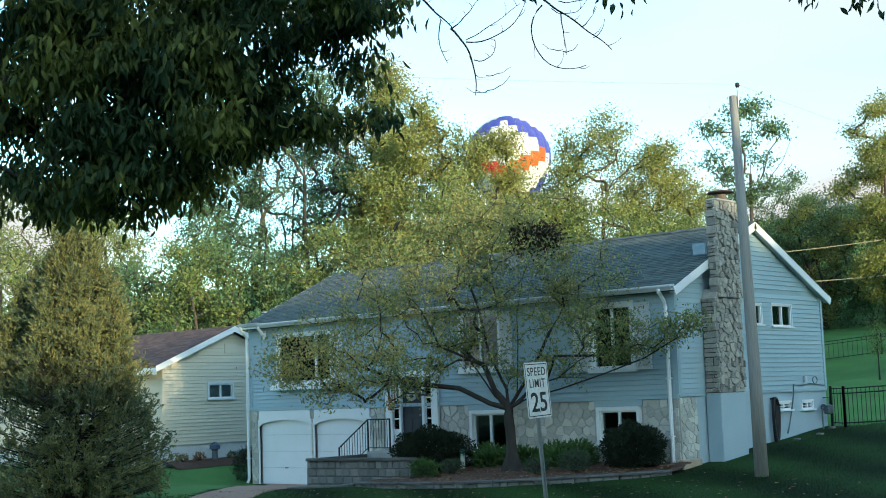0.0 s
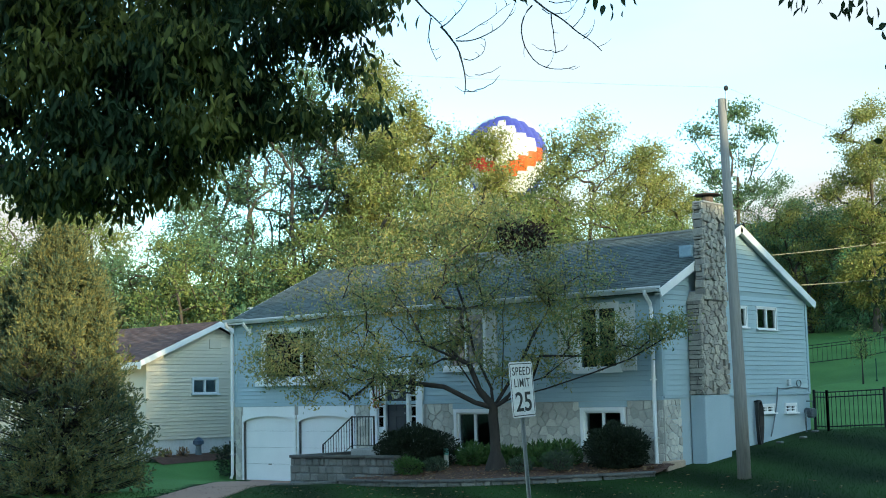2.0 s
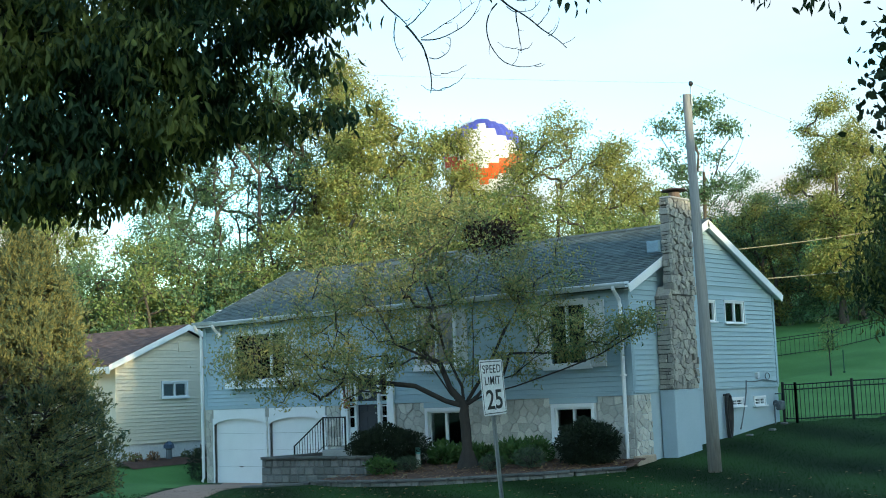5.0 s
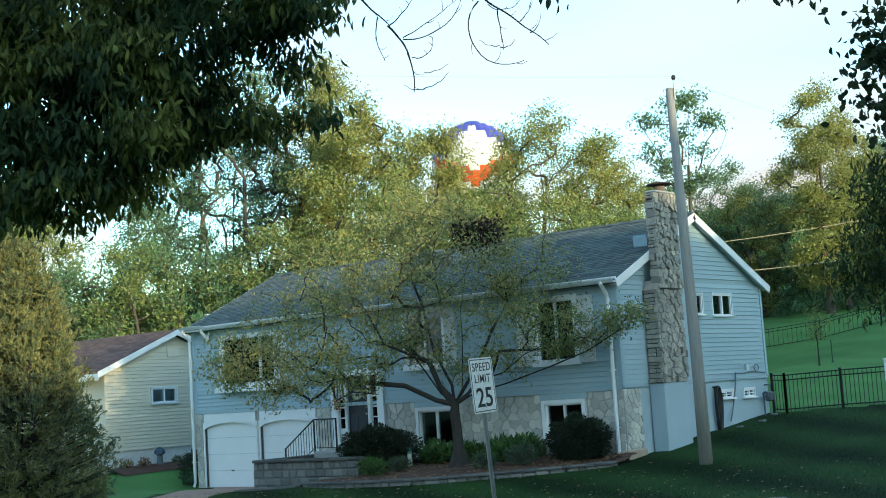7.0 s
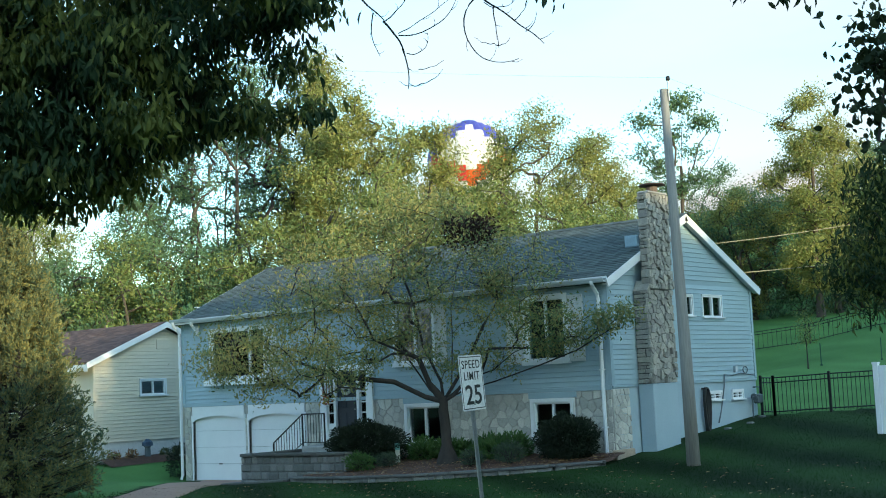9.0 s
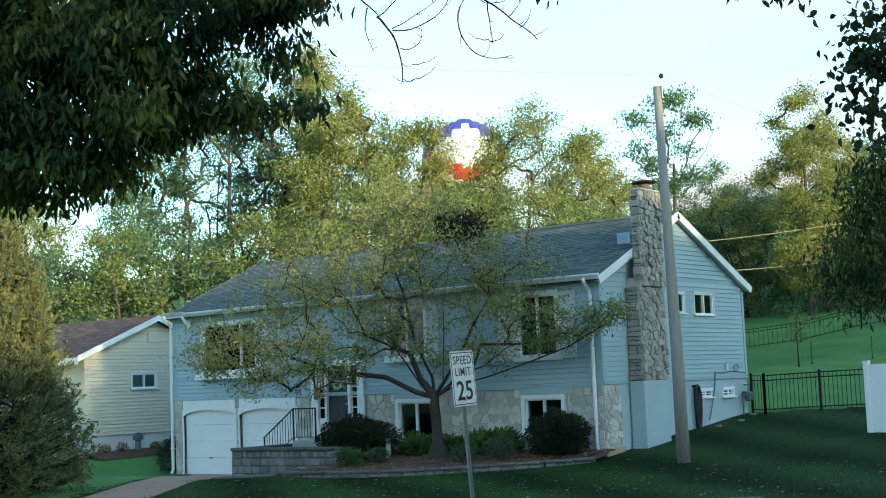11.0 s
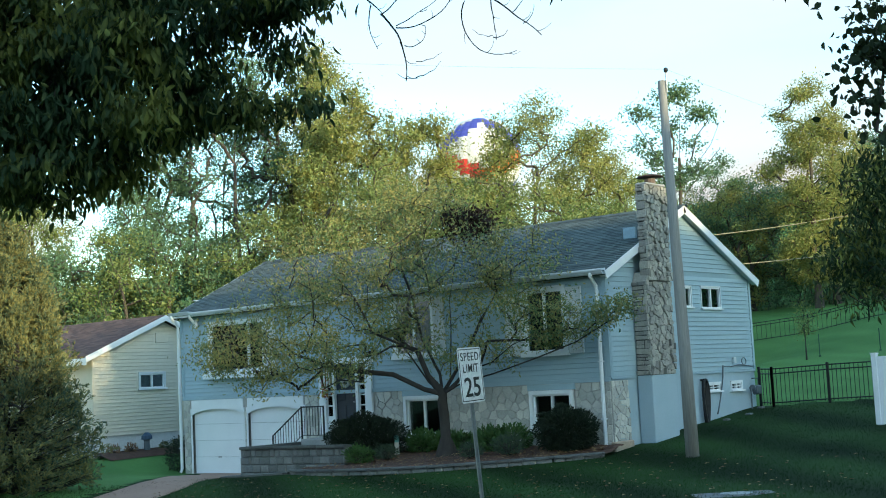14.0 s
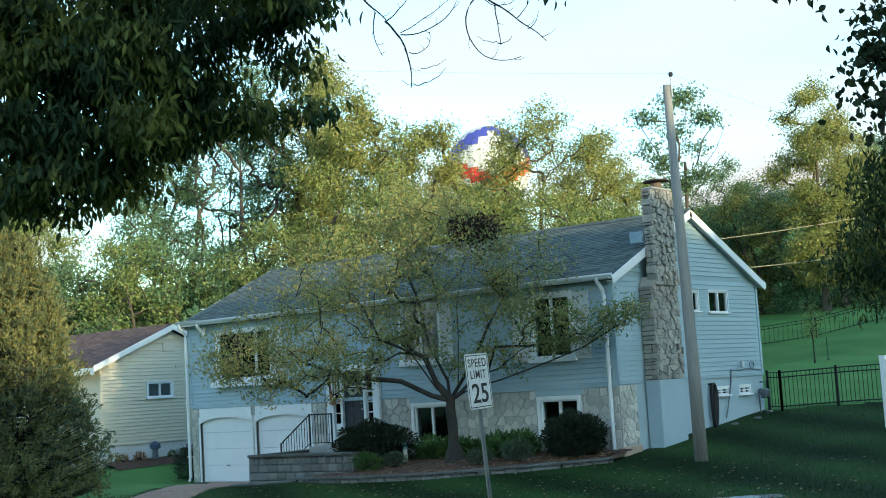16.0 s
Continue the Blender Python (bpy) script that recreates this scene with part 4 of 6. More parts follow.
    part("painted_base", Build().box(0.03, 0.46, 1.24, 2.51, 0.3, 2.46, 0.015), M["bluebase"], c, "blue painted block base")
    low = part("lower_core", Build().box(0.03, 0.42, 1.27, 2.50, 2.461, 4.86), M["mortar_dark"], c)
    part("shoulder", Build().add([(x, y, z) for x, y, z in ((0.03, 1.27, 4.861), (0.44, 1.27, 4.861), (0.44, 1.42, 5.12), (0.03, 1.42, 5.12), (0.03, 1.5, 4.861), (0.44, 1.5, 4.861))],
                                 [(0, 1, 2, 3), (1, 5, 2), (0, 3, 4), (0, 4, 5, 1)]), M["stone_grey"], c)
    core = part("core", Build().box(0.22, 0.47, 1.44, 2.48, 4.861, 7.40), M["mortar_dark"], c)
    kw = dict(relief=(0.05, 0.12), courses=True)
    rough = dict(relief=(0.05, 0.12), squash=0.62, joint=0.008)
    stonework(low, lambda u, v, w: (0.39 + w, u, v), 1.24, 2.54, 2.47, 4.88, 0.20, M["stone_grey"], 21, **rough)
    stonework(low, lambda u, v, w: (u, 1.31 - w, v), 0.03, 0.47, 2.47, 4.88, 0.24, M["stone_grey"], 22, **kw)
    stonework(core, lambda u, v, w: (0.44 + w, u, v), 1.39, 2.51, 4.90, 7.40, 0.20, M["stone_grey"], 25, **rough)
    stonework(core, lambda u, v, w: (u, 1.47 - w, v), 0.22, 0.52, 4.90, 7.40, 0.24, M["stone_grey"], 26, **kw)
    stonework(core, lambda u, v, w: (u, 2.44 + w, v), 0.22, 0.52, 4.90, 7.40, 0.26, M["stone_grey"], 23, **kw)
    stonework(core, lambda u, v, w: (0.26 - w, u, v), 1.41, 2.51, 6.1, 7.40, 0.31, M["stone_grey"], 24, squash=0.7)
    part("crown", Build().box(0.20, 0.54, 1.45, 2.47, 7.401, 7.46, 0.02), M["concrete"], c)
    part("flue", Build().tube([(0.37, 1.96, 7.46), (0.37, 1.96, 7.60)], 0.15, 12), M["clay"], c)
    part("rain_cap", Build().tube([(0.37, 1.96, 7.64), (0.37, 1.96, 7.67), (0.37, 1.96, 7.72)], [0.36, 0.34, 0.08], 10), M["rust"], c)
    for a in range(3):
        part("cap_leg", Build().tube([(0.37 + 0.13 * math.cos(a * 2.1), 1.96 + 0.15 * math.sin(a * 2.1), z) for z in (7.60, 7.66)], 0.012, 5), M["rust"], c)
    part("flashing", Build().box(-0.16, 0.2, 1.30, 1.405, 6.02, 6.32, 0.01), M["flash"], c)


chimney()


# ---- porch, steps, walls in front of the house ----
def porch():
    p = thing("porch", (-9.0, -0.8, 0.3), "concrete porch landing and steps at the front door", "porch")
    part("landing", Build().box(-9.45, -7.5, -1.55, -0.12, 0.2, 1.14, 0.02), M["concrete"], p)
    for i in range(4):
        part("step", Build().box(-9.45 - 0.3 * (i + 1), -9.45 - 0.3 * i - 0.002, -1.55, -0.5, 0.1, 1.14 - 0.19 * (i + 1), 0.012), M["concrete"], p)
    r = thing("handrail", (-9.4, -1.5, 1.14), "black iron handrail beside the porch steps", "railing")

    def bar(a, b, rad=0.012):
        return Build().tube([a, b], rad, 6)

    y = -1.5
    for x, z0, z1 in ((-8.55, 1.14, 2.06), (-9.42, 1.14, 2.06), (-10.62, 0.36, 1.26)):
        part("post", Build().box(x - 0.02, x + 0.02, y - 0.02, y + 0.02, z0, z1, 0.004), M["iron"], r)
    part("top_rail", bar((-8.55, y, 2.04), (-9.42, y, 2.04), 0.02), M["iron"], r)
    part("top_rail", bar((-9.42, y, 2.04), (-10.62, y, 1.24), 0.02), M["iron"], r)
    part("bottom_rail", bar((-8.55, y, 1.24), (-9.42, y, 1.24)), M["iron"], r)
    part("bottom_rail", bar((-9.42, y, 1.24), (-10.62, y, 0.46)), M["iron"], r)
    for i in range(1, 8):
        x = -8.55 - 0.87 * i / 8
        part("baluster", bar((x, y, 1.24), (x, y, 2.04), 0.009), M["iron"], r)
    for i in range(1, 11):
        t = i / 11
        x = -9.42 - 1.2 * t
        part("baluster", bar((x, y, 1.24 - 0.78 * t), (x, y, 2.04 - 0.8 * t), 0.009), M["iron"], r)


porch()


def block_wall(name, a, b, z0, z1, label, rows, length=0.25, deep=0.28, cap=0.07, seed=1):
    """A dry-laid wall of split-face blocks from a to b, with cap stones."""
    rnd = random.Random(seed)
    a, b = Vector((*a, 0)), Vector((*b, 0))
    d = (b - a).normalized()
    nrm = Vector((d.y, -d.x, 0))
    w = thing(name, (*((a + b) / 2).xy, z0(0.5)), label, "retaining wall")
    total = (b - a).length

    def block(u0, u1, za, zb, out, m, nm):
        jit = rnd.uniform(-0.012, 0.012)
        q = []
        for s, c in ((out + jit, 0.0), (-deep, 0.0)):
            for u, z in ((u0, za[0]), (u1, za[1]), (u1, zb[1]), (u0, zb[0])):
                q.append(a + d * u + nrm * s + Vector((0, 0, z)))
        mid = [a + d * (u0 + (u1 - u0) * f) + nrm * (out + jit + 0.028) + Vector((0, 0, za[0] + (zb[0] - za[0]) * g)) for f, g in ((0.12, 0.15), (0.88, 0.15), (0.88, 0.85), (0.12, 0.85))]
        bb = Build().add(q + mid, [(7, 6, 5, 4), (0, 4, 5, 1), (1, 5, 6, 2), (2, 6, 7, 3), (3, 7, 4, 0), (8, 9, 10, 11), (0, 1, 9, 8), (1, 2, 10, 9), (2, 3, 11, 10), (3, 0, 8, 11)])
        part(nm, bb, m, w)

    for r in range(rows):
        u = -rnd.uniform(0, length * 0.6) if r % 2 else 0.0
        while u < total:
            k = length * rnd.choice((0.55, 0.8, 1.0, 1.15))
            u0, u1 = max(u, 0) + 0.004, min(u + k, total) - 0.004
            if u1 - u0 > 0.05:
                h = [(z1(t / total) - cap - z0(t / total)) for t in (u0, u1)]
                block(u0, u1, [z0(t / total) + h[i] * r / rows + 0.003 for i, t in enumerate((u0, u1))], [z0(t / total) + h[i] * (r + 1) / rows - 0.003 for i, t in enumerate((u0, u1))],
                      -0.012 * r, M["wallblock"], "block")
            u += k
    if cap:
        u = 0.0
        while u < total - 0.01:
            k = min(rnd.uniform(0.5, 0.75), total - u)
            block(u + 0.003, u + k - 0.003, [z1(t / total) - cap for t in (u, u + k)], [z1(t / total) for t in (u, u + k)], 0.035, M["capstone"], "cap_stone")
            u += k


block_wall("retaining_wall", (-9.72, -3.62), (-6.15, -3.22), lambda t: 0.15, lambda t: 1.06, "grey split-face block retaining wall with cap stones", 4, length=0.3, cap=0.075, seed=2)
block_wall("retaining_wall", (-9.72, -0.62), (-9.72, -3.36), lambda t: 0.0, lambda t: 1.055, "grey block retaining wall beside the drive", 4, length=0.3, cap=0.075, seed=3)
EDGE = [(-7.3, -4.15), (-6.0, -4.45), (-4.4, -4.30), (-3.0, -3.75), (-1.6, -2.8), (-0.55, -1.9), (0.35, -1.05)]


def edge_z(x):
    return lerp([(-7.3, 0.40), (-3.0, 0.47), (0.35, 0.58)], x)


for i, (p, q) in enumerate(zip(EDGE, EDGE[1:])):
    block_wall("bed_edging", p, q, lambda t, p=p, q=q: 0.15, lambda t, p=p, q=q: edge_z(p[0] + (q[0] - p[0]) * t) + 0.1, "low grey stone edging round the mulch bed", 3, length=0.34, deep=0.2, cap=0.055, seed=30 + i)

block_wall("bed_edging", (-9.25, -4.75), (-7.32, -4.15), lambda t: 0.12, lambda t: 0.36 + 0.08 * t, "low flat stones edging the lawn by the drive", 1, length=0.4, deep=0.3, cap=0.05, seed=44)


def planting_bed():
    b = Build()
    n = 34
    rnd = random.Random(4)
    for j in range(12):
        for i in range(n + 1):
            x = -7.4 + 7.75 * i / n
            y0 = lerp(EDGE, x) + 0.12
            y1 = -0.12
            y = y0 + (min(y1, -0.12) - y0) * j / 11
            b.v.append((x, y, edge_z(x) + 0.06 + (0.74 - edge_z(x)) * (j / 11) + rnd.uniform(-0.025, 0.025)))
    b.f = [(j * (n + 1) + i, j * (n + 1) + i + 1, (j + 1) * (n + 1) + i + 1, (j + 1) * (n + 1) + i) for j in range(11) for i in range(n)]
    solid("planting_bed", b, M["mulch"], "brown bark mulch bed littered with fallen leaves", "flower bed", "structure")
    f = Build()
    for i in range(1500):
        x = rnd.uniform(-7.2, 0.2)
        y0 = lerp(EDGE, x) + 0.15
        y = rnd.uniform(y0, -0.3)
        z = edge_z(x) + 0.07 + (0.74 - edge_z(x)) * (y - y0) / (-0.12 - y0 + 0.001) + rnd.uniform(0.01, 0.05)
        a, s = rnd.uniform(0, 6.3), rnd.uniform(0.03, 0.06)
        c, d = math.cos(a) * s, math.sin(a) * s
        f.add([(x - c, y - d, z), (x - d * 0.5, y + c * 0.5, z + rnd.uniform(-0.01, 0.02)), (x + c, y + d, z + 0.01), (x + d * 0.5, y - c * 0.5, z + rnd.uniform(0, 0.02))], [(0, 1, 2, 3)])
    for i in range(420):
        x, y = rnd.uniform(-9, 8), rnd.uniform(-10, -1)
        if y > lerp(EDGE, x) - 0.3 and x < 0.5 or x < -7 and y > -7:
            continue
        z = ground_z(x, y) + rnd.uniform(0.02, 0.06)
        a, s = rnd.uniform(0, 6.3), rnd.uniform(0.03, 0.06)
        c, d = math.cos(a) * s, math.sin(a) * s
        f.add([(x - c, y - d, z), (x - d * 0.5, y + c * 0.5, z + 0.02), (x + c, y + d, z + 0.01), (x + d * 0.5, y - c * 0.5, z + 0.01)], [(0, 1, 2, 3)])
    solid("fallen_leaves", f, M["fallen"], "scattered dry fallen leaves", "leaves", "stuff")


planting_bed()


def driveway():
    b = Build()
    rows = axis([(-30, -8, 8), (-8, -0.02, 24)])
    for y in rows:
        x0 = lerp([(-30, 5.0), (-12.3, -6.2), (-8.4, -8.6), (-1.9, -14.4), (0, -16.1)], y)
        x1 = lerp([(-30, 9.0), (-10, -5.3), (-5.2, -8.9), (-4.2, -9.4), (-3.6, -9.75), (0, -9.75)], y)
        for t in range(9):
            x = x0 + (x1 - x0) * t / 8
            b.v.append((x, y, ground_z(x, y) * 0 + max(ground_z(xx, y) for xx in (x - 0.2, x, x + 0.2)) + (0.025 if 0 < t < 8 else -0.06)))
    w = 9
    b.f = [(j * w + i, j * w + i + 1, (j + 1) * w + i + 1, (j + 1) * w + i) for j in range(len(rows) - 1) for i in range(w - 1)]
    solid("driveway", b, M["drive"], "tan concrete driveway sloping to the garage", "driveway", "structure")


driveway()


# ---- trees ----
def leaf_mesh(name, pts, dirs, sizes, width, fold, origin, rnd, shape=4, flat=0.0):
    """Many small folded leaves, each an island. pts: stalk ends; dirs: the way each leaf points."""
    n = len(pts)
    d = dirs / np.maximum(np.linalg.norm(dirs, axis=1, keepdims=True), 1e-6)
    r = rnd.normal(size=(n, 3))
    r = r + np.array([0, 0, 1.0]) * flat * 2.5
    s = np.cross(d, r)
    s /= np.maximum(np.linalg.norm(s, axis=1, keepdims=True), 1e-6)
    u = np.cross(s, d)
    L = sizes[:, None]
    if shape == 4:
        prof = [(0, 0, 0), (0.45, 0.5, fold), (1, 0, -0.08), (0.45, -0.5, fold)]
        faces = np.array([[0, 1, 2], [0, 2, 3]])
    else:
        prof = [(0, 0, 0), (0.28, 0.42, fold), (0.62, 0.40, fold), (1, 0, -0.14), (0.62, -0.40, fold), (0.28, -0.42, fold), (0.45, 0, 0)]
        faces = np.array([[0, 1, 6], [1, 2, 6], [2, 3, 6], [3, 4, 6], [4, 5, 6], [5, 0, 6]])
    m = len(prof)
    V = np.stack([pts + d * (L * a) + s * (L * width * b) + u * (L * c * 0.5) for a, b, c in prof], 1).reshape(-1, 3) - np.array(origin)
    F = (faces[None] + (np.arange(n) * m)[:, None, None]).reshape(-1, 3)
    me = bpy.data.meshes.new(name)
    me.vertices.add(len(V))
    me.vertices.foreach_set("co", V.astype(np.float32).ravel())
    me.loops.add(len(F) * 3)
    me.loops.foreach_set("vertex_index", F.astype(np.int32).ravel())
    me.polygons.add(len(F))
    me.polygons.foreach_set("loop_start", np.arange(0, len(F) * 3, 3, dtype=np.int32))
    me.update(calc_edges=True)
    return me


def blob_points(blobs, n, rnd, shell=0.45):
    """Points in ellipsoids (centre, radii), more of them near the surface."""
    vol = np.array([b[1][0] * b[1][1] * b[1][2] for b in blobs]) ** 0.6
    pick = rnd.choice(len(blobs), n, p=vol / vol.sum())
    q = rnd.normal(size=(n, 3))
    q /= np.linalg.norm(q, axis=1, keepdims=True)
    q *= (rnd.random((n, 1)) ** shell)
    c, r = np.array([b[0] for b in blobs], float), np.array([b[1] for b in blobs], float)
    return c[pick] + q * r[pick]


def skeleton(trunk, targets, rnd, sag=0.0, wander=0.12, limbs=()):
    """Grows branches from the trunk to each target, nearest first. Returns nodes, parents and the targets' nodes."""
    nodes, parent = [np.array(p, float) for p in trunk], [-1] + list(range(len(trunk) - 1))
    for limb in limbs:
        k = int(np.argmin([np.linalg.norm(q - np.array(limb[0])) for q in nodes[: len(trunk)]]))
        for p in limb:
            nodes.append(np.array(p, float) + rnd.normal(size=3) * 0.12)
            parent.append(k)
            k = len(nodes) - 1
    order = np.argsort(np.linalg.norm(targets - np.array(trunk)[len(trunk) // 2], axis=1))
    ends = []
    base = np.array(trunk[0], float)
    for i in order:
        t = targets[i]
        arr = np.array(nodes)
        d = arr - t
        cost = np.linalg.norm(d, axis=1) + 0.55 * np.maximum(arr[:, 2] - t[2], 0)
        cost[: max(1, len(trunk) // 3)] += 50
        k = int(np.argmin(cost))
        a = nodes[k]
        dist = np.linalg.norm(t - a)
        steps = max(1, min(5, int(dist / 0.35)))
        for s in range(1, steps + 1):
            f = s / steps
            p = a + (t - a) * f
            if s < steps:
                p = p + rnd.normal(size=3) * dist * wander * 0.5 + np.array([0, 0, (0.12 - sag) * dist * math.sin(f * math.pi)])
            nodes.append(p)
            parent.append(k)
            k = len(nodes) - 1
        ends.append(k)
    return np.array(nodes), parent, ends


def wood(nodes, parent, tip, power, keep=0.0, n=6, base=None):
    """Tapered tubes along a skeleton, thick by what they carry."""
    load = np.zeros(len(nodes))
    kids = [[] for _ in nodes]
    for i, p in enumerate(parent):
        if p >= 0:
            kids[p].append(i)
    for i in range(len(nodes) - 1, -1, -1):
        load[i] = max(1.0, sum(load[k] for k in kids[i]))
    rad = tip * load ** power
    if base is not None:
        rad = np.minimum(rad, base)
        rad[0] = max(rad[0], base) * 1.12
    b = Build()
    done = set()
    for i in range(len(nodes)):
        if parent[i] >= 0 and (kids[parent[i]] and max(kids[parent[i]], key=lambda k: load[k]) == i):
            continue
        chain = [parent[i]] if parent[i] >= 0 else []
        k = i
        while True:
            chain.append(k)
            if not kids[k]:
                break
            k = max(kids[k], key=lambda q: load[q])
        if len(chain) > 1:
            rr = [rad[c] for c in chain]
            if parent[i] >= 0:
                rr[0] = min(rr[0], rr[1] * 1.15)
            m = n if max(rr) < 0.06 else n + 4
            b.tube([nodes[c] for c in chain], [max(r, keep) for r in rr], m if max(rr) > 0.02 else 4, caps=False)
    return b


def tree(name, base, trunk, blobs, twigs, leaves, leaf, width, materials, label, seed, bark, tip=0.012, power=0.42, spread=0.35, droop=0.4, trunk_r=None,
         shell=0.5, sag=0.0, shape=4, fold=0.25, bare=0.0, category="tree", group="", limbs=(), flat=0.0):
    rnd = np.random.default_rng(seed)
    t = thing(name, base, label, category, group)
    targets = blob_points(blobs, twigs, rnd, shell)
    nodes, parent, ends = skeleton(trunk, targets, rnd, sag, limbs=limbs)
    b = wood(nodes, parent, tip, power, base=trunk_r)
    part("trunk", b, bark, t, smooth=True)
    ends = np.array(ends)
    if bare:
        ends = ends[rnd.random(len(ends)) > bare]
    per = rnd.choice(ends, leaves)
    pa = nodes[np.array(parent)[per]]
    f = rnd.random((leaves, 1))
    pts = nodes[per] * f + pa * (1 - f) + rnd.normal(size=(leaves, 3)) * spread * np.array([1, 1, 0.7])
    dirs = rnd.normal(size=(leaves, 3)) * 0.8 + np.array([0, 0, -droop])
    size = leaf * rnd.uniform(0.6, 1.25, leaves)
    part("crown", leaf_mesh("crown", pts, dirs, size, width, fold, base, rnd, shape, flat), materials, t, kind="stuff")
    return t


def at_ground(x, y, dz=-0.1):
    return Vector((x, y, ground_z(x, y) + dz))


def front_tree():
    x, y, z = -3.95, -1.76, 0.65

    def blob(r, a, h, *s):
        q = RIGHT * r + AHEAD * a
        return ((x + q.x, y + q.y, z + h), s)

    # low forking trunk with a wide, thin crown
    tree("ornamental_tree", (x, y, z), [(x, y, z - 0.1), (x - 0.02, y, z + 0.5), (x - 0.05, y + 0.02, z + 1.0), (x - 0.08, y, z + 1.4), (x - 0.05, y, z + 1.6)],
         [blob(-0.6, 0, 5.3, 2.6, 2.6, 1.9), blob(-2.9, 0, 4.5, 2.4, 2.4, 1.7), blob(-4.6, 0.3, 3.2, 2.0, 2.0, 1.1), blob(-3.4, -0.5, 2.5, 2.2, 1.6, 0.7), blob(1.6, -0.8, 4.7, 1.7, 1.7, 1.6), blob(-0.8, 0.2, 6.5, 1.7, 1.7, 1.0),
          blob(2.3, -2.0, 3.6, 1.2, 1.0, 0.7), blob(0.9, -0.4, 2.7, 1.6, 1.2, 0.6), blob(-1.4, 0.0, 3.3, 1.7, 1.7, 0.9), blob(3.6, -2.6, 3.5, 0.7, 0.5, 0.35), blob(-5.6, 0, 2.6, 1.0, 0.8, 0.4), blob(4.1, -2.9, 3.6, 0.6, 0.4, 0.22), blob(2.7, -2.0, 3.0, 0.8, 0.5, 0.3), blob(-6.0, 0.2, 3.0, 0.8, 0.7, 0.5), blob(-4.4, -0.3, 2.2, 1.2, 0.9, 0.35)]
         + [blob(2.5 + 0.27 * i, -1.05 - 0.25 * i, 2.75 + 0.10 * i, 0.42, 0.35, 0.2) for i in range(8)],
         1050, 37000, 0.105, 0.38, M["leaf_front"], "small ornamental tree with a low forked trunk and thin yellowing leaves", 11, M["bark"], tip=0.0060, power=0.525, spread=0.17, droop=0.5, trunk_r=0.33, shell=0.55,
         limbs=[[blob(r * k, a * k, 1.5 + (h - 1.5) * k ** e, 0)[0] for k in (0.12, 0.3, 0.5, 0.72, 0.9)] for r, a, h, e in
                ((-5.0, 0.4, 3.0, 0.75), (-3.2, -0.9, 5.0, 0.9), (-1.1, 1.0, 6.3, 0.95), (0.6, -0.6, 6.4, 0.95), (2.0, -0.6, 5.2, 0.9), (3.4, -2.2, 3.7, 0.85), (4.4, -2.9, 3.4, 1.0), (-2.6, 1.4, 4.0, 0.8), (1.6, -1.2, 3.2, 0.8))])


front_tree()


def nest():
    c = np.array([-3.25, -1.25, 6.62])
    rnd = np.random.default_rng(3)
    n = 1500
    q = rnd.normal(size=(n, 3)) * np.array([0.30, 0.30, 0.19])
    t = thing("leaf_nest", tuple(c), "dark squirrel nest of dead leaves in the tree's crown", "nest")
    part("leaf_ball", leaf_mesh("leaf_ball", c + q, rnd.normal(size=(n, 3)), rnd.uniform(0.08, 0.16, n), 0.5, 0.3, c, rnd), M["nest"], t, kind="stuff")


nest()


def conifer():
    p = rel(-8.72, 31.6, 0)
    x, y = p.x, p.y
    z = ground_z(x, y)
    H = 6.79 - z
    rnd = np.random.default_rng(8)
    t = thing("spruce", (x, y, z), "dense dark green spruce with sunlit yellowish upper branches", "tree")
    part("trunk", Build().tube([(x, y, z - 0.1), (x, y, z + 3), (x, y, z + H - 0.3)], [0.16, 0.09, 0.015], 8), M["bark"], t)
    b = Build()
    P, D, S = [], [], []

    def bough(root, tip, sprays, up):
        """A limb set with upswept sprays of needles."""
        root, tip = np.array(root), np.array(tip)
        span = np.linalg.norm(tip - root)
        out = (tip - root) / span
        mid = (root + tip) / 2 + np.array([0, 0, -0.10 * span])
        b.tube([root, mid, tip], [0.022, 0.014, 0.004], 4, caps=False)
        for j in range(sprays):
            g = 1 - 0.75 * rnd.random() ** 1.5 if j else 1.0
            base = root * (1 - g) ** 2 + 2 * mid * g * (1 - g) + tip * g ** 2
            d = out * 0.55 + np.array([0, 0, up]) + rnd.normal(size=3) * 0.42
            d /= np.linalg.norm(d)
            k = 17
            f = rnd.random((k, 1))
            P.append(base + d * f * rnd.uniform(0.18, 0.46) + rnd.normal(size=(k, 3)) * 0.022 * (1.2 - f))
            D.append(d + rnd.normal(size=(k, 3)) * 0.45)
            S.append(rnd.uniform(0.055, 0.12, k))

    for i in range(640):
        f = rnd.random() ** 1.2
        h = 0.1 + f * (H - 0.25)
        a = rnd.uniform(0, math.tau)
        r = 2.42 * (1 - f) ** 0.62 * rnd.uniform(0.70, 1.06) * (1 + 0.10 * math.sin(3 * a + 5 * f)) * (0.85 if f < 0.1 else 1)
        rise = r * (0.05 + 0.45 * f)
        bough((x, y, z + max(h - rise, 0.05)), (x + math.cos(a) * r, y + math.sin(a) * r, z + h), 11, 0.45 + 0.5 * f)
    for r0, a0, top in ((-8.72, 31.6, 6.79), (-8.22, 31.4, 6.42), (-9.38, 31.5, 6.15), (-9.92, 31.8, 5.86), (-7.78, 31.3, 5.62), (-10.3, 31.5, 4.95), (-8.5, 30.8, 5.9), (-9.1, 30.5, 5.1), (-8.0, 30.4, 4.7), (-7.5, 31.0, 4.5)):
        q = rel(r0, a0, 0)
        for i in range(46):
            f = rnd.random()
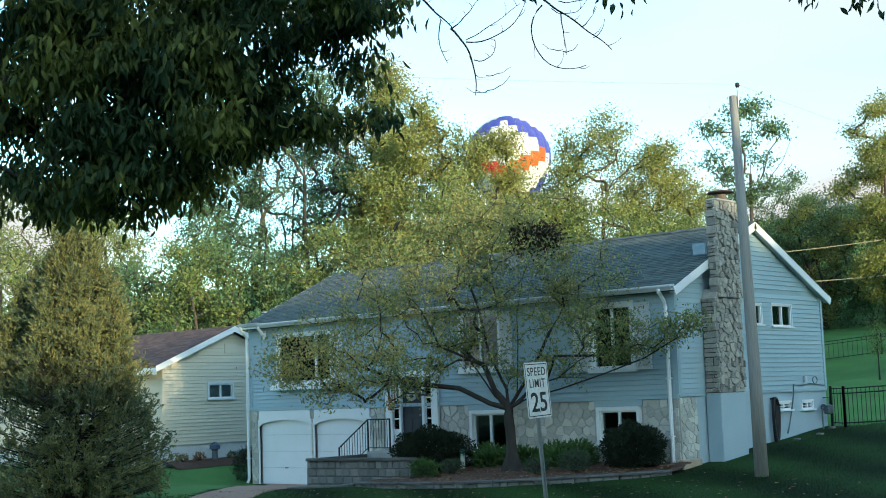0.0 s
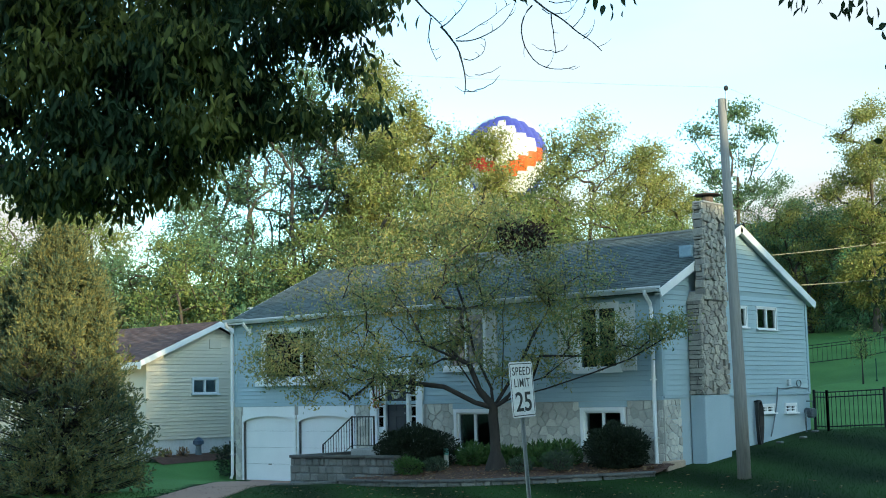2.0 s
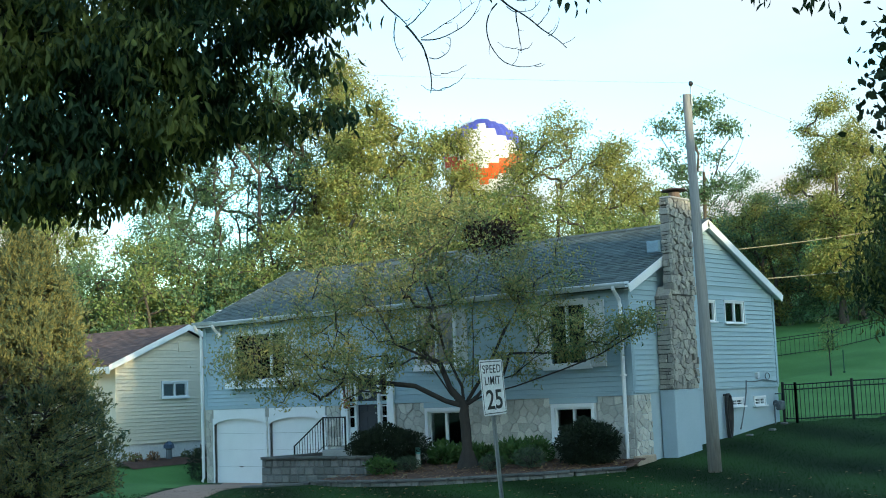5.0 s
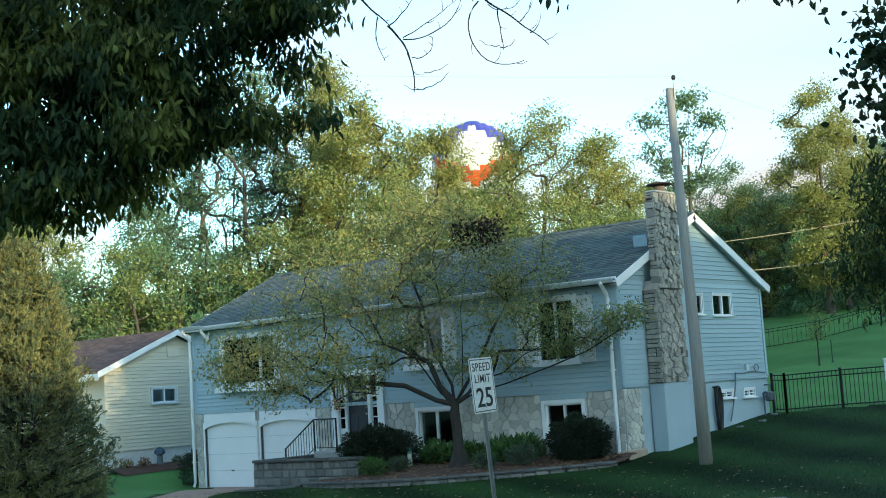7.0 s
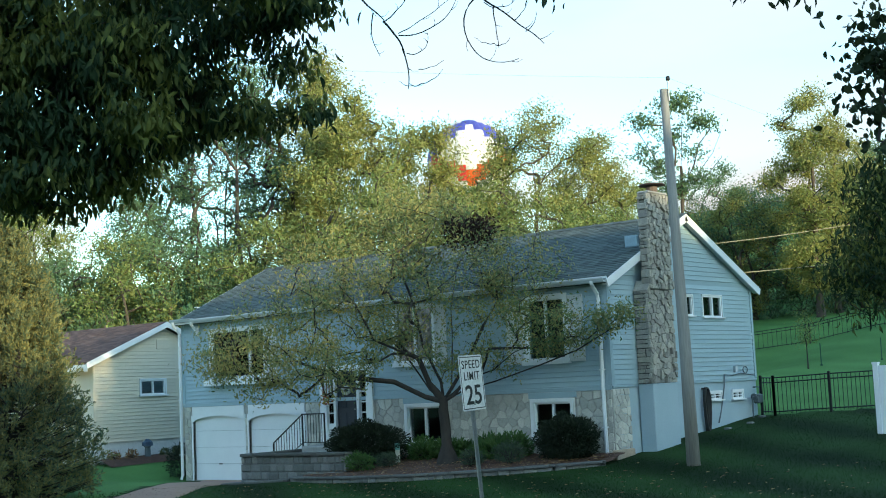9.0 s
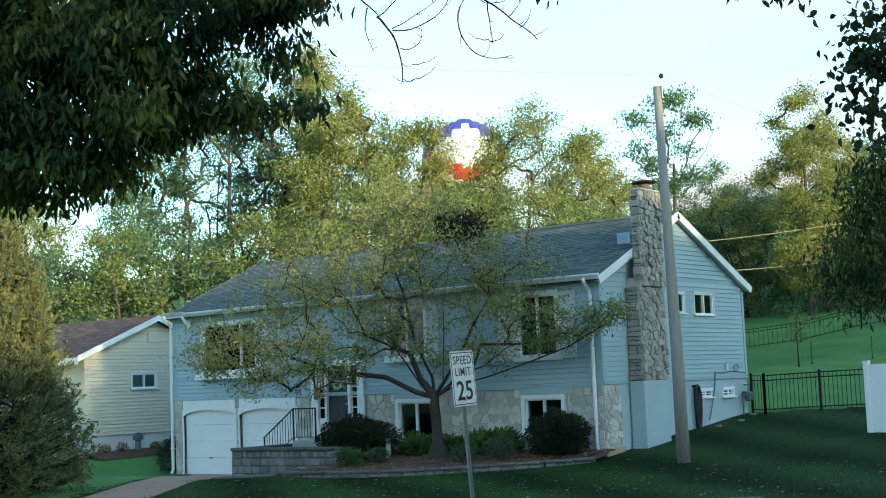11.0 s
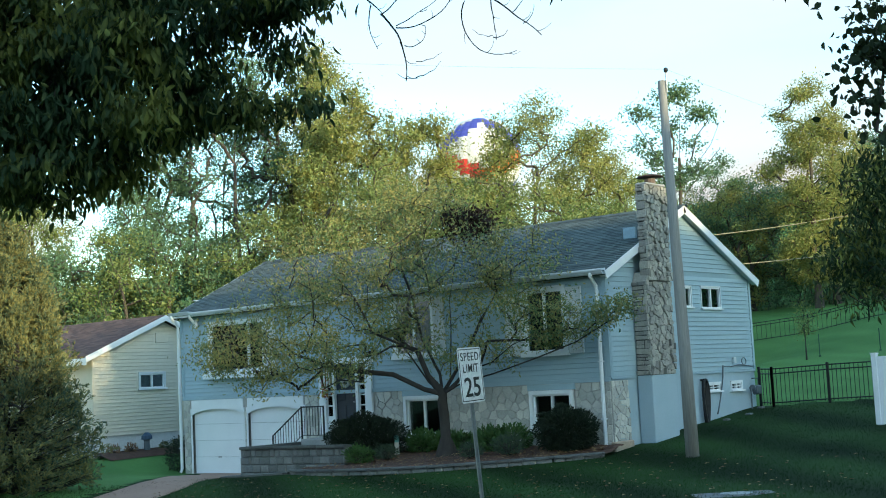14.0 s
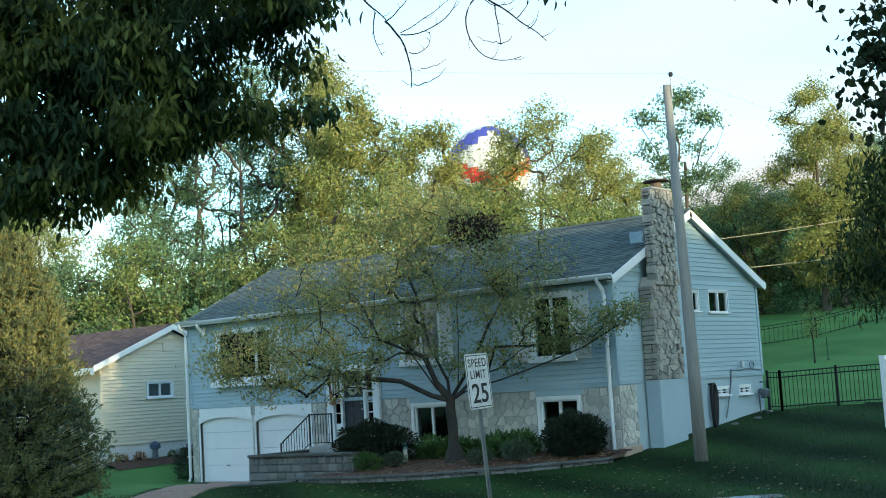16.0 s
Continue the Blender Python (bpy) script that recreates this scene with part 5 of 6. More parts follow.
            a, r = rnd.uniform(0, math.tau), 0.50 * (1 - f) + 0.03
            h = top - 0.25 - 1.7 * (1 - f)
            bough((q.x, q.y, h - r * 0.8), (q.x + r * math.cos(a), q.y + r * math.sin(a), h), 6, 0.95)
    part("limb", b, M["bark"], t, kind="stuff")
    P, D, S = np.concatenate(P), np.concatenate(D), np.concatenate(S)
    P[:, 2] = np.maximum(P[:, 2], z + 0.03)
    part("foliage", leaf_mesh("foliage", P, D, S, 0.24, 0.4, (x, y, z), rnd), M["needle"], t, kind="stuff")


conifer()


def far_tree(name, r, a, height, radius, mats, label, seed, lift=0.35, leaves=15000, twigs=420, leaf=0.19, bare=0.0, spread=0.38):
    """A woodland tree r metres to the side and a metres ahead of the viewpoint."""
    p = rel(r, a, 0)
    z = ground_z(p.x, p.y)
    rnd = random.Random(seed)
    H = height
    blobs = []
    half, n = H * (1 - lift) / 2, 30
    for i in range(n):  # clumps spread over a rounded crown
        u = 1 - 2 * (i + 0.5) / n
        ang = i * 2.4 + rnd.uniform(-0.4, 0.4)
        off = radius * math.sqrt(1 - abs(u) ** 2.6) * rnd.uniform(0.45, 0.86)
        size = radius * rnd.uniform(0.22, 0.38)
        blobs.append(((p.x + off * math.cos(ang), p.y + off * math.sin(ang), z + H * lift + half * (1 + u * rnd.uniform(0.84, 0.98)) - size * 0.2), (size, size, size * rnd.uniform(0.6, 0.85))))
    trunk = [(p.x + rnd.uniform(-0.06, 0.06) * i, p.y + rnd.uniform(-0.06, 0.06) * i, z - 0.2 + H * 0.8 * i / 6) for i in range(7)]
    return tree(name, (p.x, p.y, z), trunk, blobs, twigs, int(leaves * 1.8), leaf, 0.5, M[mats], label, seed, M["bark_far"], tip=0.022, power=0.45, spread=spread, droop=0.15, trunk_r=0.28, bare=bare, flat=0.5, shell=0.4)


def wood_edge(rows, name, label, first, twigs=330, leaf=0.16, spread=0.34):
    """Trees by (side, ahead, height of the top, radius, leaf, lift, leaves)."""
    for i, (r, a, top, R, mt, lift, n) in enumerate(rows):
        p = rel(r, a, 0)
        far_tree(name, r, a, top - ground_z(p.x, p.y), R, mt, label, first + i, lift, n, twigs, leaf, spread=spread)


# golden crowns behind the roof
wood_edge([(-2.3, 66, 20.0, 3.0, "leaf_c", 0.28, 15000), (-0.7, 63, 16.9, 3.9, "leaf_c", 0.12, 20000), (3.0, 66, 16.4, 2.7, "leaf_c", 0.12, 16000), (1.3, 70, 16.4, 3.2, "leaf_a", 0.15, 12000),
           (8.7, 68, 17.0, 4.5, "leaf_c", 0.14, 20000), (11.9, 71, 16.0, 3.0, "leaf_c", 0.10, 13000), (6.0, 73, 14.6, 3.0, "leaf_a", 0.08, 9000)],
          "woodland_tree", "tall leafy woodland tree catching low sun on its crown", 31, leaf=0.165)
# bluish trees with open stems behind the garage end
wood_edge([(-4.6, 69, 21.0, 3.0, "leaf_b", 0.34, 5200), (-6.6, 67, 20.6, 3.2, "leaf_b", 0.28, 6000), (-9.2, 70, 20.0, 3.9, "leaf_b", 0.22, 9500), (-11.9, 72, 18.0, 3.1, "leaf_b", 0.20, 10500), (-11.7, 65, 13.3, 1.9, "leaf_b", 0.05, 6500), (-8.1, 74, 19.4, 3.2, "leaf_b", 0.36, 4500), (-3.2, 73, 18.6, 2.8, "leaf_b", 0.30, 4500)],
          "tall_wood_tree", "tall blue-green tree with open stems against the sky", 51, 260, 0.165)
wood_edge([(-16.4, 66, 13.0, 3.2, "leaf_a", 0.05, 13000), (-19.8, 70, 15.0, 3.4, "leaf_c", 0.06, 12000), (-23.5, 68, 14.5, 4.4, "leaf_a", 0.06, 12000), (-28, 70, 16, 5.0, "leaf_b", 0.06, 6000)],
          "woodland_tree", "tall leafy woodland tree catching low sun on its crown", 61, leaf=0.17)
# undergrowth that closes the wood's edge
wood_edge([(-20.5, 62, 10.8, 3.8, "leaf_a", 0.02, 6200), (-16.2, 61, 9.8, 3.4, "leaf_b", 0.02, 6200), (-12.6, 62, 10.2, 3.2, "leaf_a", 0.02, 6600), (-9.2, 61, 10.9, 3.4, "leaf_b", 0.02, 7400), (-6.2, 62, 10.6, 3.2, "leaf_a", 0.02, 7000), (-3.2, 60, 10.9, 3.4, "leaf_a", 0.02, 7400),
           (0.5, 59, 12.4, 3.4, "leaf_a", 0.02, 7000), (4.2, 60, 12.2, 3.2, "leaf_a", 0.02, 6600), (8.0, 61, 11.8, 3.2, "leaf_a", 0.02, 6600), (11.5, 64, 11.8, 3.0, "leaf_a", 0.02, 6200), (-14.4, 60, 9.7, 3.0, "leaf_b", 0.02, 7000), (-10.9, 59.5, 9.8, 2.8, "leaf_a", 0.02, 6500)],
          "understory_tree", "low bushy tree filling the edge of the wood", 101, 200, 0.17)
# the hillside to the east: a low dip, then one tall golden tree
wood_edge([(24.6, 92, 17.2, 3.4, "leaf_b", 0.03, 9500), (28.4, 95, 16.8, 3.6, "leaf_b", 0.03, 9500), (23.4, 84, 14.6, 3.2, "leaf_c", 0.03, 9500), (20.4, 90, 15.6, 3.4, "leaf_c", 0.03, 9500), (17.0, 82, 15.4, 2.8, "leaf_a", 0.03, 9000),
           (26.6, 78, 20.0, 2.9, "leaf_c", 0.06, 18000), (28.4, 80, 18.4, 2.8, "leaf_c", 0.05, 11000), (33.4, 86, 18.4, 3.6, "leaf_b", 0.04, 10000), (36.5, 95, 19.5, 4.8, "leaf_a", 0.04, 4500), (30.8, 82, 15.6, 3.2, "leaf_a", 0.03, 9000)],
          "hillside_tree", "hillside tree at the edge of the rising lawn", 121, 300, 0.17)
wood_edge([(17.5, 86, 11.8, 3.6, "leaf_b", 0.02, 5400), (20.5, 85, 13.2, 3.8, "leaf_b", 0.02, 6200), (24, 83, 13.6, 4.2, "leaf_b", 0.02, 6600), (28, 82, 13.8, 4.2, "leaf_b", 0.02, 6600), (32, 82, 13.8, 4.2, "leaf_b", 0.02, 6600), (13.5, 80, 12.6, 3.2, "leaf_b", 0.02, 5000)],
          "understory_tree", "low bushy tree filling the edge of the wood", 141, 200, 0.17)


def half_bare_tree():
    r0, a0 = 17.2, 72
    p = rel(r0, a0, 0)
    z = ground_z(p.x, p.y)
    trunk = [tuple(rel(r0 + dr, a0, h)) for dr, h in ((0, z - 0.2), (0.05, z + 2), (-0.05, 10.5), (0.05, 12.4), (0.1, 14.2), (0.25, 16.0), (0.35, 17.2))]
    clumps = [(tuple(rel(r, a0 + da, h)), (w, w, w * 0.6)) for r, da, h, w in ((14.8, 0, 16.8, 0.55), (15.6, 0.4, 16.8, 0.6), (16.7, -0.4, 17.6, 0.6), (17.7, 0.3, 17.9, 0.75), (18.6, -0.3, 16.7, 0.5), (19.1, 0.2, 16.6, 0.35),
              (15.2, 0.5, 15.1, 0.6), (18.1, 0.4, 15.1, 0.55), (15.9, -0.5, 14.2, 0.8), (18.2, -0.4, 13.5, 0.8), (17.2, 0.5, 16.0, 0.6), (16.5, 0.2, 15.9, 0.5), (16.9, 0, 13.0, 0.9))]
    limbs = [[tuple(rel(r0 + (r - r0) * k, a0, z0 + (h - z0) * k ** 0.8)) for k in (0.15, 0.4, 0.7, 1.0)] for r, h, z0 in ((14.6, 16.5, 12.0), (19.0, 16.4, 12.6), (19.8, 15.9, 12.0), (19.5, 14.6, 11.6), (16.6, 17.4, 13.0), (15.0, 14.9, 11.5))]
    tree("half_bare_tree", (p.x, p.y, z), trunk, clumps, 150, 4600, 0.21, 0.5, M["leaf_b"], "half-bare tree with open branches and sparse grey-green leaves", 40, M["bark_far"], tip=0.016, power=0.42, spread=0.36, droop=0.15, trunk_r=0.24, bare=0.1, flat=0.5, limbs=limbs)


half_bare_tree()


def shade_tree():
    """The big tree beside the camera whose leafy limbs hang into the view."""
    p = rel(-4.6, 4.2, 0)
    z = ground_z(p.x, p.y)

    def blob(r, a, h, *s):
        return (tuple(rel(r, a, h)), s)

    trunk = [tuple(rel(-4.6, 4.2, z - 0.1)), tuple(rel(-4.6, 4.25, z + 1.2)), tuple(rel(-4.45, 4.4, z + 2.4)), tuple(rel(-4.0, 4.8, z + 3.4)), tuple(rel(-3.2, 5.4, z + 4.2)), tuple(rel(-2.2, 6.0, z + 4.4)), tuple(rel(-1.2, 6.4, z + 4.3))]
    t = tree("shade_tree", (p.x, p.y, z), trunk,
             [blob(r, a + da, h + 0.02, k * w, k * w, w) for r, h, w in
              ((-1.68, 4.36, 0.21), (-1.42, 4.36, 0.21), (-1.15, 4.35, 0.19), (-0.89, 4.36, 0.20), (-0.66, 4.36, 0.19), (-0.48, 4.40, 0.14), (-0.33, 4.42, 0.12), (-0.20, 4.46, 0.07), (-1.63, 4.07, 0.20), (-1.37, 4.06, 0.20), (-1.11, 4.05, 0.18),
               (-0.90, 4.08, 0.17), (-1.58, 3.77, 0.18), (-1.32, 3.74, 0.17), (-1.12, 3.79, 0.14), (-0.94, 3.85, 0.11), (-1.66, 3.54, 0.12), (-1.45, 3.54, 0.11), (-1.27, 3.58, 0.10))
              for a, da, k in ((6.2, 0.0, 1.0), (6.2, -0.5, 0.9))]
             + [blob(r, 6.25, h, w * 2.2, w * 1.5, w) for r, h, w in ((-0.30, 4.27, 0.06), (-0.72, 3.96, 0.07), (-0.60, 3.92, 0.06), (-0.48, 3.90, 0.06), (-0.36, 3.89, 0.055), (-0.24, 3.94, 0.05), (-0.30, 4.14, 0.05), (-0.42, 4.22, 0.05), (-0.68, 4.13, 0.06), (-0.85, 3.90, 0.09), (-1.12, 3.63, 0.06), (-0.94, 3.78, 0.06))]
             + [blob(-2.2, 6.0, 4.2, 0.5, 0.5, 0.6), blob(-2.1, 6.0, 3.7, 0.3, 0.4, 0.3), blob(-2.9, 5.5, 4.6, 0.7, 0.7, 0.6), blob(-3.4, 5.0, 5.4, 0.9, 0.9, 0.5), blob(-2.0, 5.4, 5.3, 1.0, 0.9, 0.35)],
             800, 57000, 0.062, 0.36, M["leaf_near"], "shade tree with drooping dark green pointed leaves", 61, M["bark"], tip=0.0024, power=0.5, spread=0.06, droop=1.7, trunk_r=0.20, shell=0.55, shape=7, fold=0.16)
    return t


shade_tree()


def bare_twigs():
    """Curling bare twigs and a few leaf sprays at the ends of the shade tree's far limb."""
    t = thing("bare_limb", tuple(rel(-0.2, 7, 4.9)), "bare curling twigs hanging from an overhead limb", "branch")
    rnd = random.Random(12)
    b = Build()

    def twig(r, h, ang, length, curl, rad):
        pts, a, n = [rel(r, 7, h)], ang, 6
        for i in range(n):
            a += curl / n + rnd.uniform(-0.07, 0.07)
            r += math.cos(a) * length / n
            h += math.sin(a) * length / n
            pts.append(rel(r, 7 + rnd.uniform(-0.01, 0.01), h))
        b.tube(pts, [rad * (1 - 0.6 * i / n) for i in range(n + 1)], 4, caps=False)

    def spur(r, h, ang, length, curl, rad):
        """One curving twig with a few upturned spurs."""
        n, a, pts = 14, ang, [rel(r, 7, h)]
        for k in range(n):
            a += curl / n + rnd.uniform(-0.05, 0.05)
            r += math.cos(a) * length / n
            h += math.sin(a) * length / n
            pts.append(rel(r, 7 + 0.01 * math.sin(k), h))
            if k in (5, 9, 12) and length > 0.15:
                twig(r, h, a + rnd.choice((0.5, 0.9, -0.6)), length * rnd.uniform(0.10, 0.22), rnd.uniform(0.5, 1.3), 0.0019)
        b.tube(pts, [rad * (1 - 0.6 * k / n) for k in range(n + 1)], 5, caps=False)

    # start, way, length, curl and thickness of each hanging twig
    for r, h, ang, length, curl, rad in ((-0.12, 4.82, -0.80, 0.34, 0.05, 0.008), (0.11, 4.57, -0.75, 0.41, -0.85, 0.0065), (0.12, 4.57, 0.60, 0.22, 0.2, 0.004), (0.19, 4.49, -0.20, 0.47, 1.6, 0.004), (0.19, 4.50, 0.50, 0.36, 0.2, 0.003),
                                         (0.23, 4.39, -0.45, 0.20, 1.9, 0.003), (0.30, 4.22, -2.6, 0.13, -1.3, 0.003), (0.30, 4.22, 0.10, 0.15, 0.9, 0.003), (0.29, 4.30, 0.0, 0.15, 0.7, 0.0025), (0.62, 4.71, -0.66, 0.46, -0.12, 0.006),
                                         (0.61, 4.68, -2.5, 0.58, 2.75, 0.0045), (0.71, 4.63, -1.5, 0.22, 0.0, 0.004), (0.71, 4.42, -0.2, 0.10, 1.2, 0.003), (0.71, 4.43, -2.9, 0.12, -0.9, 0.0025), (0.66, 4.66, -0.8, 0.24, 1.8, 0.003), (0.82, 4.55, 0.6, 0.14, 0.6, 0.003),
                                         (0.88, 4.49, 0.4, 0.13, 0.9, 0.003), (0.0, 4.75, -0.2, 0.3, 0.9, 0.004), (0.06, 4.62, -1.9, 0.25, 0.8, 0.004), (0.70, 4.70, -0.3, 0.22, 1.0, 0.003)):
        spur(r, h, ang, length, curl, rad)
    part("twig", b, M["bark"], t, smooth=True, kind="stuff")
    g = np.random.default_rng(5)
    P, D = [], []
    for r, h, n in ((0.56, 4.76, 3), (0.97, 4.74, 4), (1.04, 4.73, 5), (1.11, 4.74, 4), (2.05, 4.68, 5), (2.13, 4.67, 6), (2.33, 4.66, 8), (2.38, 4.63, 7), (2.44, 4.68, 5)):
        c = rel(r, 7, h)
        for i in range(n):
            P.append(np.array(c) + g.normal(size=3) * 0.045)
            D.append((g.normal() * 0.5, g.normal() * 0.5, -1.0))
    part("leaf_spray", leaf_mesh("leaf_spray", np.array(P), np.array(D), g.uniform(0.05, 0.085, len(P)), 0.42, 0.16, world_loc(t), g, 7), M["leaf_maple"], t, kind="stuff")


bare_twigs()


def right_trees():
    def blob(r, a, h, *s):
        return (tuple(rel(r, a, h)), s)

    p = rel(6.4, 9.0, 0)
    z = ground_z(p.x, p.y)
    tree("maple_tree", (p.x, p.y, z), [tuple(rel(6.4, 9, z - 0.1)), tuple(rel(6.3, 9, z + 1.5)), tuple(rel(6.1, 9, z + 3)), tuple(rel(5.6, 9, z + 4.2)), tuple(rel(5.0, 9, z + 4.7))],
         [blob(3.60, 9, 5.05, 0.16, 0.2, 0.16), blob(3.62, 9, 4.82, 0.16, 0.2, 0.12), blob(3.44, 9, 4.68, 0.10, 0.1, 0.08), blob(3.55, 9, 4.66, 0.12, 0.2, 0.1), blob(3.38, 9, 4.46, 0.08, 0.1, 0.05), blob(3.55, 9, 4.42, 0.12, 0.2, 0.1),
          blob(3.58, 9, 4.18, 0.10, 0.2, 0.08), blob(3.44, 9, 4.18, 0.07, 0.1, 0.04), blob(4.2, 9, 4.8, 0.5, 0.5, 0.6), blob(5.6, 9, 5.2, 1.0, 1.0, 0.8)],
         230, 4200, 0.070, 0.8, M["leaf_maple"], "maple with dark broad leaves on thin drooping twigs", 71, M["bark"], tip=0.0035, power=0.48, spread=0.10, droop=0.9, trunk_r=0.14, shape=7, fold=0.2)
    p = rel(9.2, 17, 0)
    z = ground_z(p.x, p.y)
    tree("weeping_tree", (p.x, p.y, z), [tuple(rel(9.2, 17, z - 0.1)), tuple(rel(9.1, 17, z + 1.5)), tuple(rel(8.9, 17, z + 3)), tuple(rel(8.6, 17, z + 4.6))],
         # last two blobs: unseen upper crown added to shade the near lawn
         [blob(7.0, 17, 4.55, 0.85, 0.85, 0.75), blob(6.35, 17, 4.0, 0.50, 0.50, 0.55), blob(6.3, 17, 3.6, 0.45, 0.45, 0.36), blob(7.2, 17, 3.7, 0.8, 0.8, 0.5), blob(8.4, 17, 4.8, 1.4, 1.4, 1.0), blob(5.95, 17, 3.9, 0.25, 0.25, 0.3), blob(7.1, 17, 5.3, 0.55, 0.55, 0.5), blob(6.55, 17, 4.9, 0.32, 0.32, 0.4), blob(9.8, 17, 7.6, 2.6, 2.6, 1.8), blob(8.6, 15.5, 10.2, 3.2, 3.2, 1.2)],
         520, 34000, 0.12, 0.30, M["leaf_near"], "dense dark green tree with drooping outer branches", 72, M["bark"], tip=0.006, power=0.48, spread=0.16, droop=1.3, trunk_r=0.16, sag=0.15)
    # young tree on the back lawn
    p = rel(17.7, 54, 0)
    z = ground_z(p.x, p.y)
    tree("sapling", (p.x, p.y, z), [(p.x, p.y, z - 0.1), (p.x, p.y, z + 0.6), (p.x, p.y, z + 1.2), (p.x, p.y, z + 2.1)],
         [((p.x, p.y, z + 1.9), (0.55, 0.55, 0.6)), ((p.x, p.y, z + 1.3), (0.5, 0.5, 0.35))], 60, 600, 0.10, 0.5, M["leaf_a"], "young tree with light green leaves on the back lawn", 73, M["bark"], tip=0.007, spread=0.2, trunk_r=0.04)


right_trees()


for i, (x, y, H, R, mt) in enumerate(((-50, -34, 10, 5, "leaf_b"), (-62, -46, 11, 5.5, "leaf_b"), (-46, -52, 11, 5, "leaf_b"), (-32, -58, 11, 5.5, "leaf_b"), (-70, -34, 11, 5, "leaf_b"), (-18, -60, 11, 5, "leaf_b"))):
    d = Vector((x, y, 0)) - Vector((EYE.x, EYE.y, 0))
    far_tree("street_tree", d.dot(RIGHT), d.dot(AHEAD), H, R, mt, "leafy tree across the street mirrored in the windows", 80 + i, 0.1, 2200)


def shrub(x, y, z, rx, ry, rz, n, size, m, label, seed, name="shrub"):
    """A rounded clipped bush of many small leaves over twiggy stems."""
    rnd = np.random.default_rng(seed)
    t = thing(name, (x, y, z), label, "shrub")
    b = Build()
    for i in range(16):
        a, k = rnd.uniform(0, 6.28), rnd.uniform(0.3, 0.85)
        b.tube([(x + 0.05 * math.cos(a), y + 0.05 * math.sin(a), z - 0.05), (x + rx * k * 0.5 * math.cos(a), y + ry * k * 0.5 * math.sin(a), z + rz * 0.5), (x + rx * k * math.cos(a), y + ry * k * math.sin(a), z + rz * 1.5 * (1 - 0.4 * k))], [0.02, 0.014, 0.005], 4, caps=False)
    part("stem", b, M["bark"], t, kind="stuff")
    q = rnd.normal(size=(n, 3))
    q /= np.linalg.norm(q, axis=1, keepdims=True)
    lump = 1 + 0.13 * np.sin(q[:, 0] * 5 + seed) * np.sin(q[:, 1] * 6 + 2) + 0.08 * np.sin(q[:, 2] * 9 + q[:, 0] * 7)
    r = (rnd.random(n) ** 0.3 * lump)[:, None]
    d = q + rnd.normal(size=(n, 3)) * 0.5 + np.array([0, 0, 0.25])
    q = q * r
    q[:, 2] = np.abs(q[:, 2] + 0.75) / 1.75 * 2 - 0.0
    P = np.array([x, y, z]) + q * np.array([rx, ry, rz])
    P[:, 2] = np.maximum(P[:, 2], z + 0.02)
    part("foliage", leaf_mesh("foliage", P, d, rnd.uniform(0.6, 1.2, n) * size, 0.35, 0.3, (x, y, z), rnd), m, t, kind="stuff")


shrub(-6.75, -1.75, 0.68, 1.14, 0.85, 0.55, 16000, 0.085, M["shrub"], "dark clipped yew bush before the stone wall", 1)
shrub(-0.85, -0.85, 0.75, 0.80, 0.62, 0.52, 13000, 0.085, M["shrub"], "dark rounded yew bush by the house corner", 2)
shrub(-2.0, -1.75, 0.72, 0.42, 0.40, 0.24, 1600, 0.06, M["juniper"], "low grey-green juniper mound in the bed", 3)
shrub(-2.75, -2.3, 0.70, 0.34, 0.34, 0.16, 1100, 0.06, M["juniper"], "low grey-green juniper mound in the bed", 4)
shrub(-5.3, -2.6, 0.68, 0.36, 0.3, 0.16, 900, 0.06, M["juniper"], "low grey-green juniper mound in the bed", 5)
shrub(-16.9, 0.6, 0.1, 0.7, 0.8, 0.55, 3000, 0.09, M["shrub"], "dark green bush beside the drive", 6)
shrub(-5.75, -3.15, 0.62, 0.45, 0.25, 0.20, 900, 0.09, M["hosta"], "loose green plant by the retaining wall", 9)
for i, (x, y, s) in enumerate(((-5.6, -0.75, 0.5), (-4.9, -0.65, 0.42), (-4.3, -0.6, 0.36), (-3.4, -0.6, 0.5), (-2.7, -0.6, 0.55), (-3.0, -1.0, 0.4), (-5.3, -1.1, 0.36))):
    shrub(x, y, 0.74, s, 0.34, s * 0.55, 650, 0.16, M["hosta"], "leafy green perennials along the stone wall", 20 + i, "perennial_plant")


# ---- the neighbour's house ----
def neighbour():
    X, y0, z0 = -21.0, -0.10, 1.25
    D, ze, zr = 6.15, 4.02, 5.40
    h = thing("neighbour_house", (X - 5, 3.5, 0.4), "beige sided ranch house with a brown shingle roof", "house")
    place = lambda u, v, w: (X + w, u, v)
    win = (y0 + 2.05, y0 + 3.15, 2.86, 3.38)
    gw = wall_box(h, place, y0, y0 + D, z0, ze, [win], M["beige"], "gable_wall")
    part("gable_peak", Build().add([(X, y0, ze), (X, y0 + D, ze), (X, y0 + D / 2, zr - 0.08), (X - 0.2, y0, ze), (X - 0.2, y0 + D, ze), (X - 0.2, y0 + D / 2, zr - 0.08)], [(0, 1, 2), (5, 4, 3), (0, 2, 5, 3), (1, 4, 5, 2)]), M["beige"], h)
    part("foundation", Build().box(X - 12, X - 0.02, y0 + 0.02, y0 + D, 0.0, z0 - 0.002), M["block"], h, "pale painted block foundation")
    part("front_wall", Build().box(X - 12, X - 0.2, y0, y0 + 0.2, z0, ze), M["beige"], h)
    part("rear_wall", Build().box(X - 12, X - 0.2, y0 + D - 0.2, y0 + D, z0, ze), M["beige"], h)
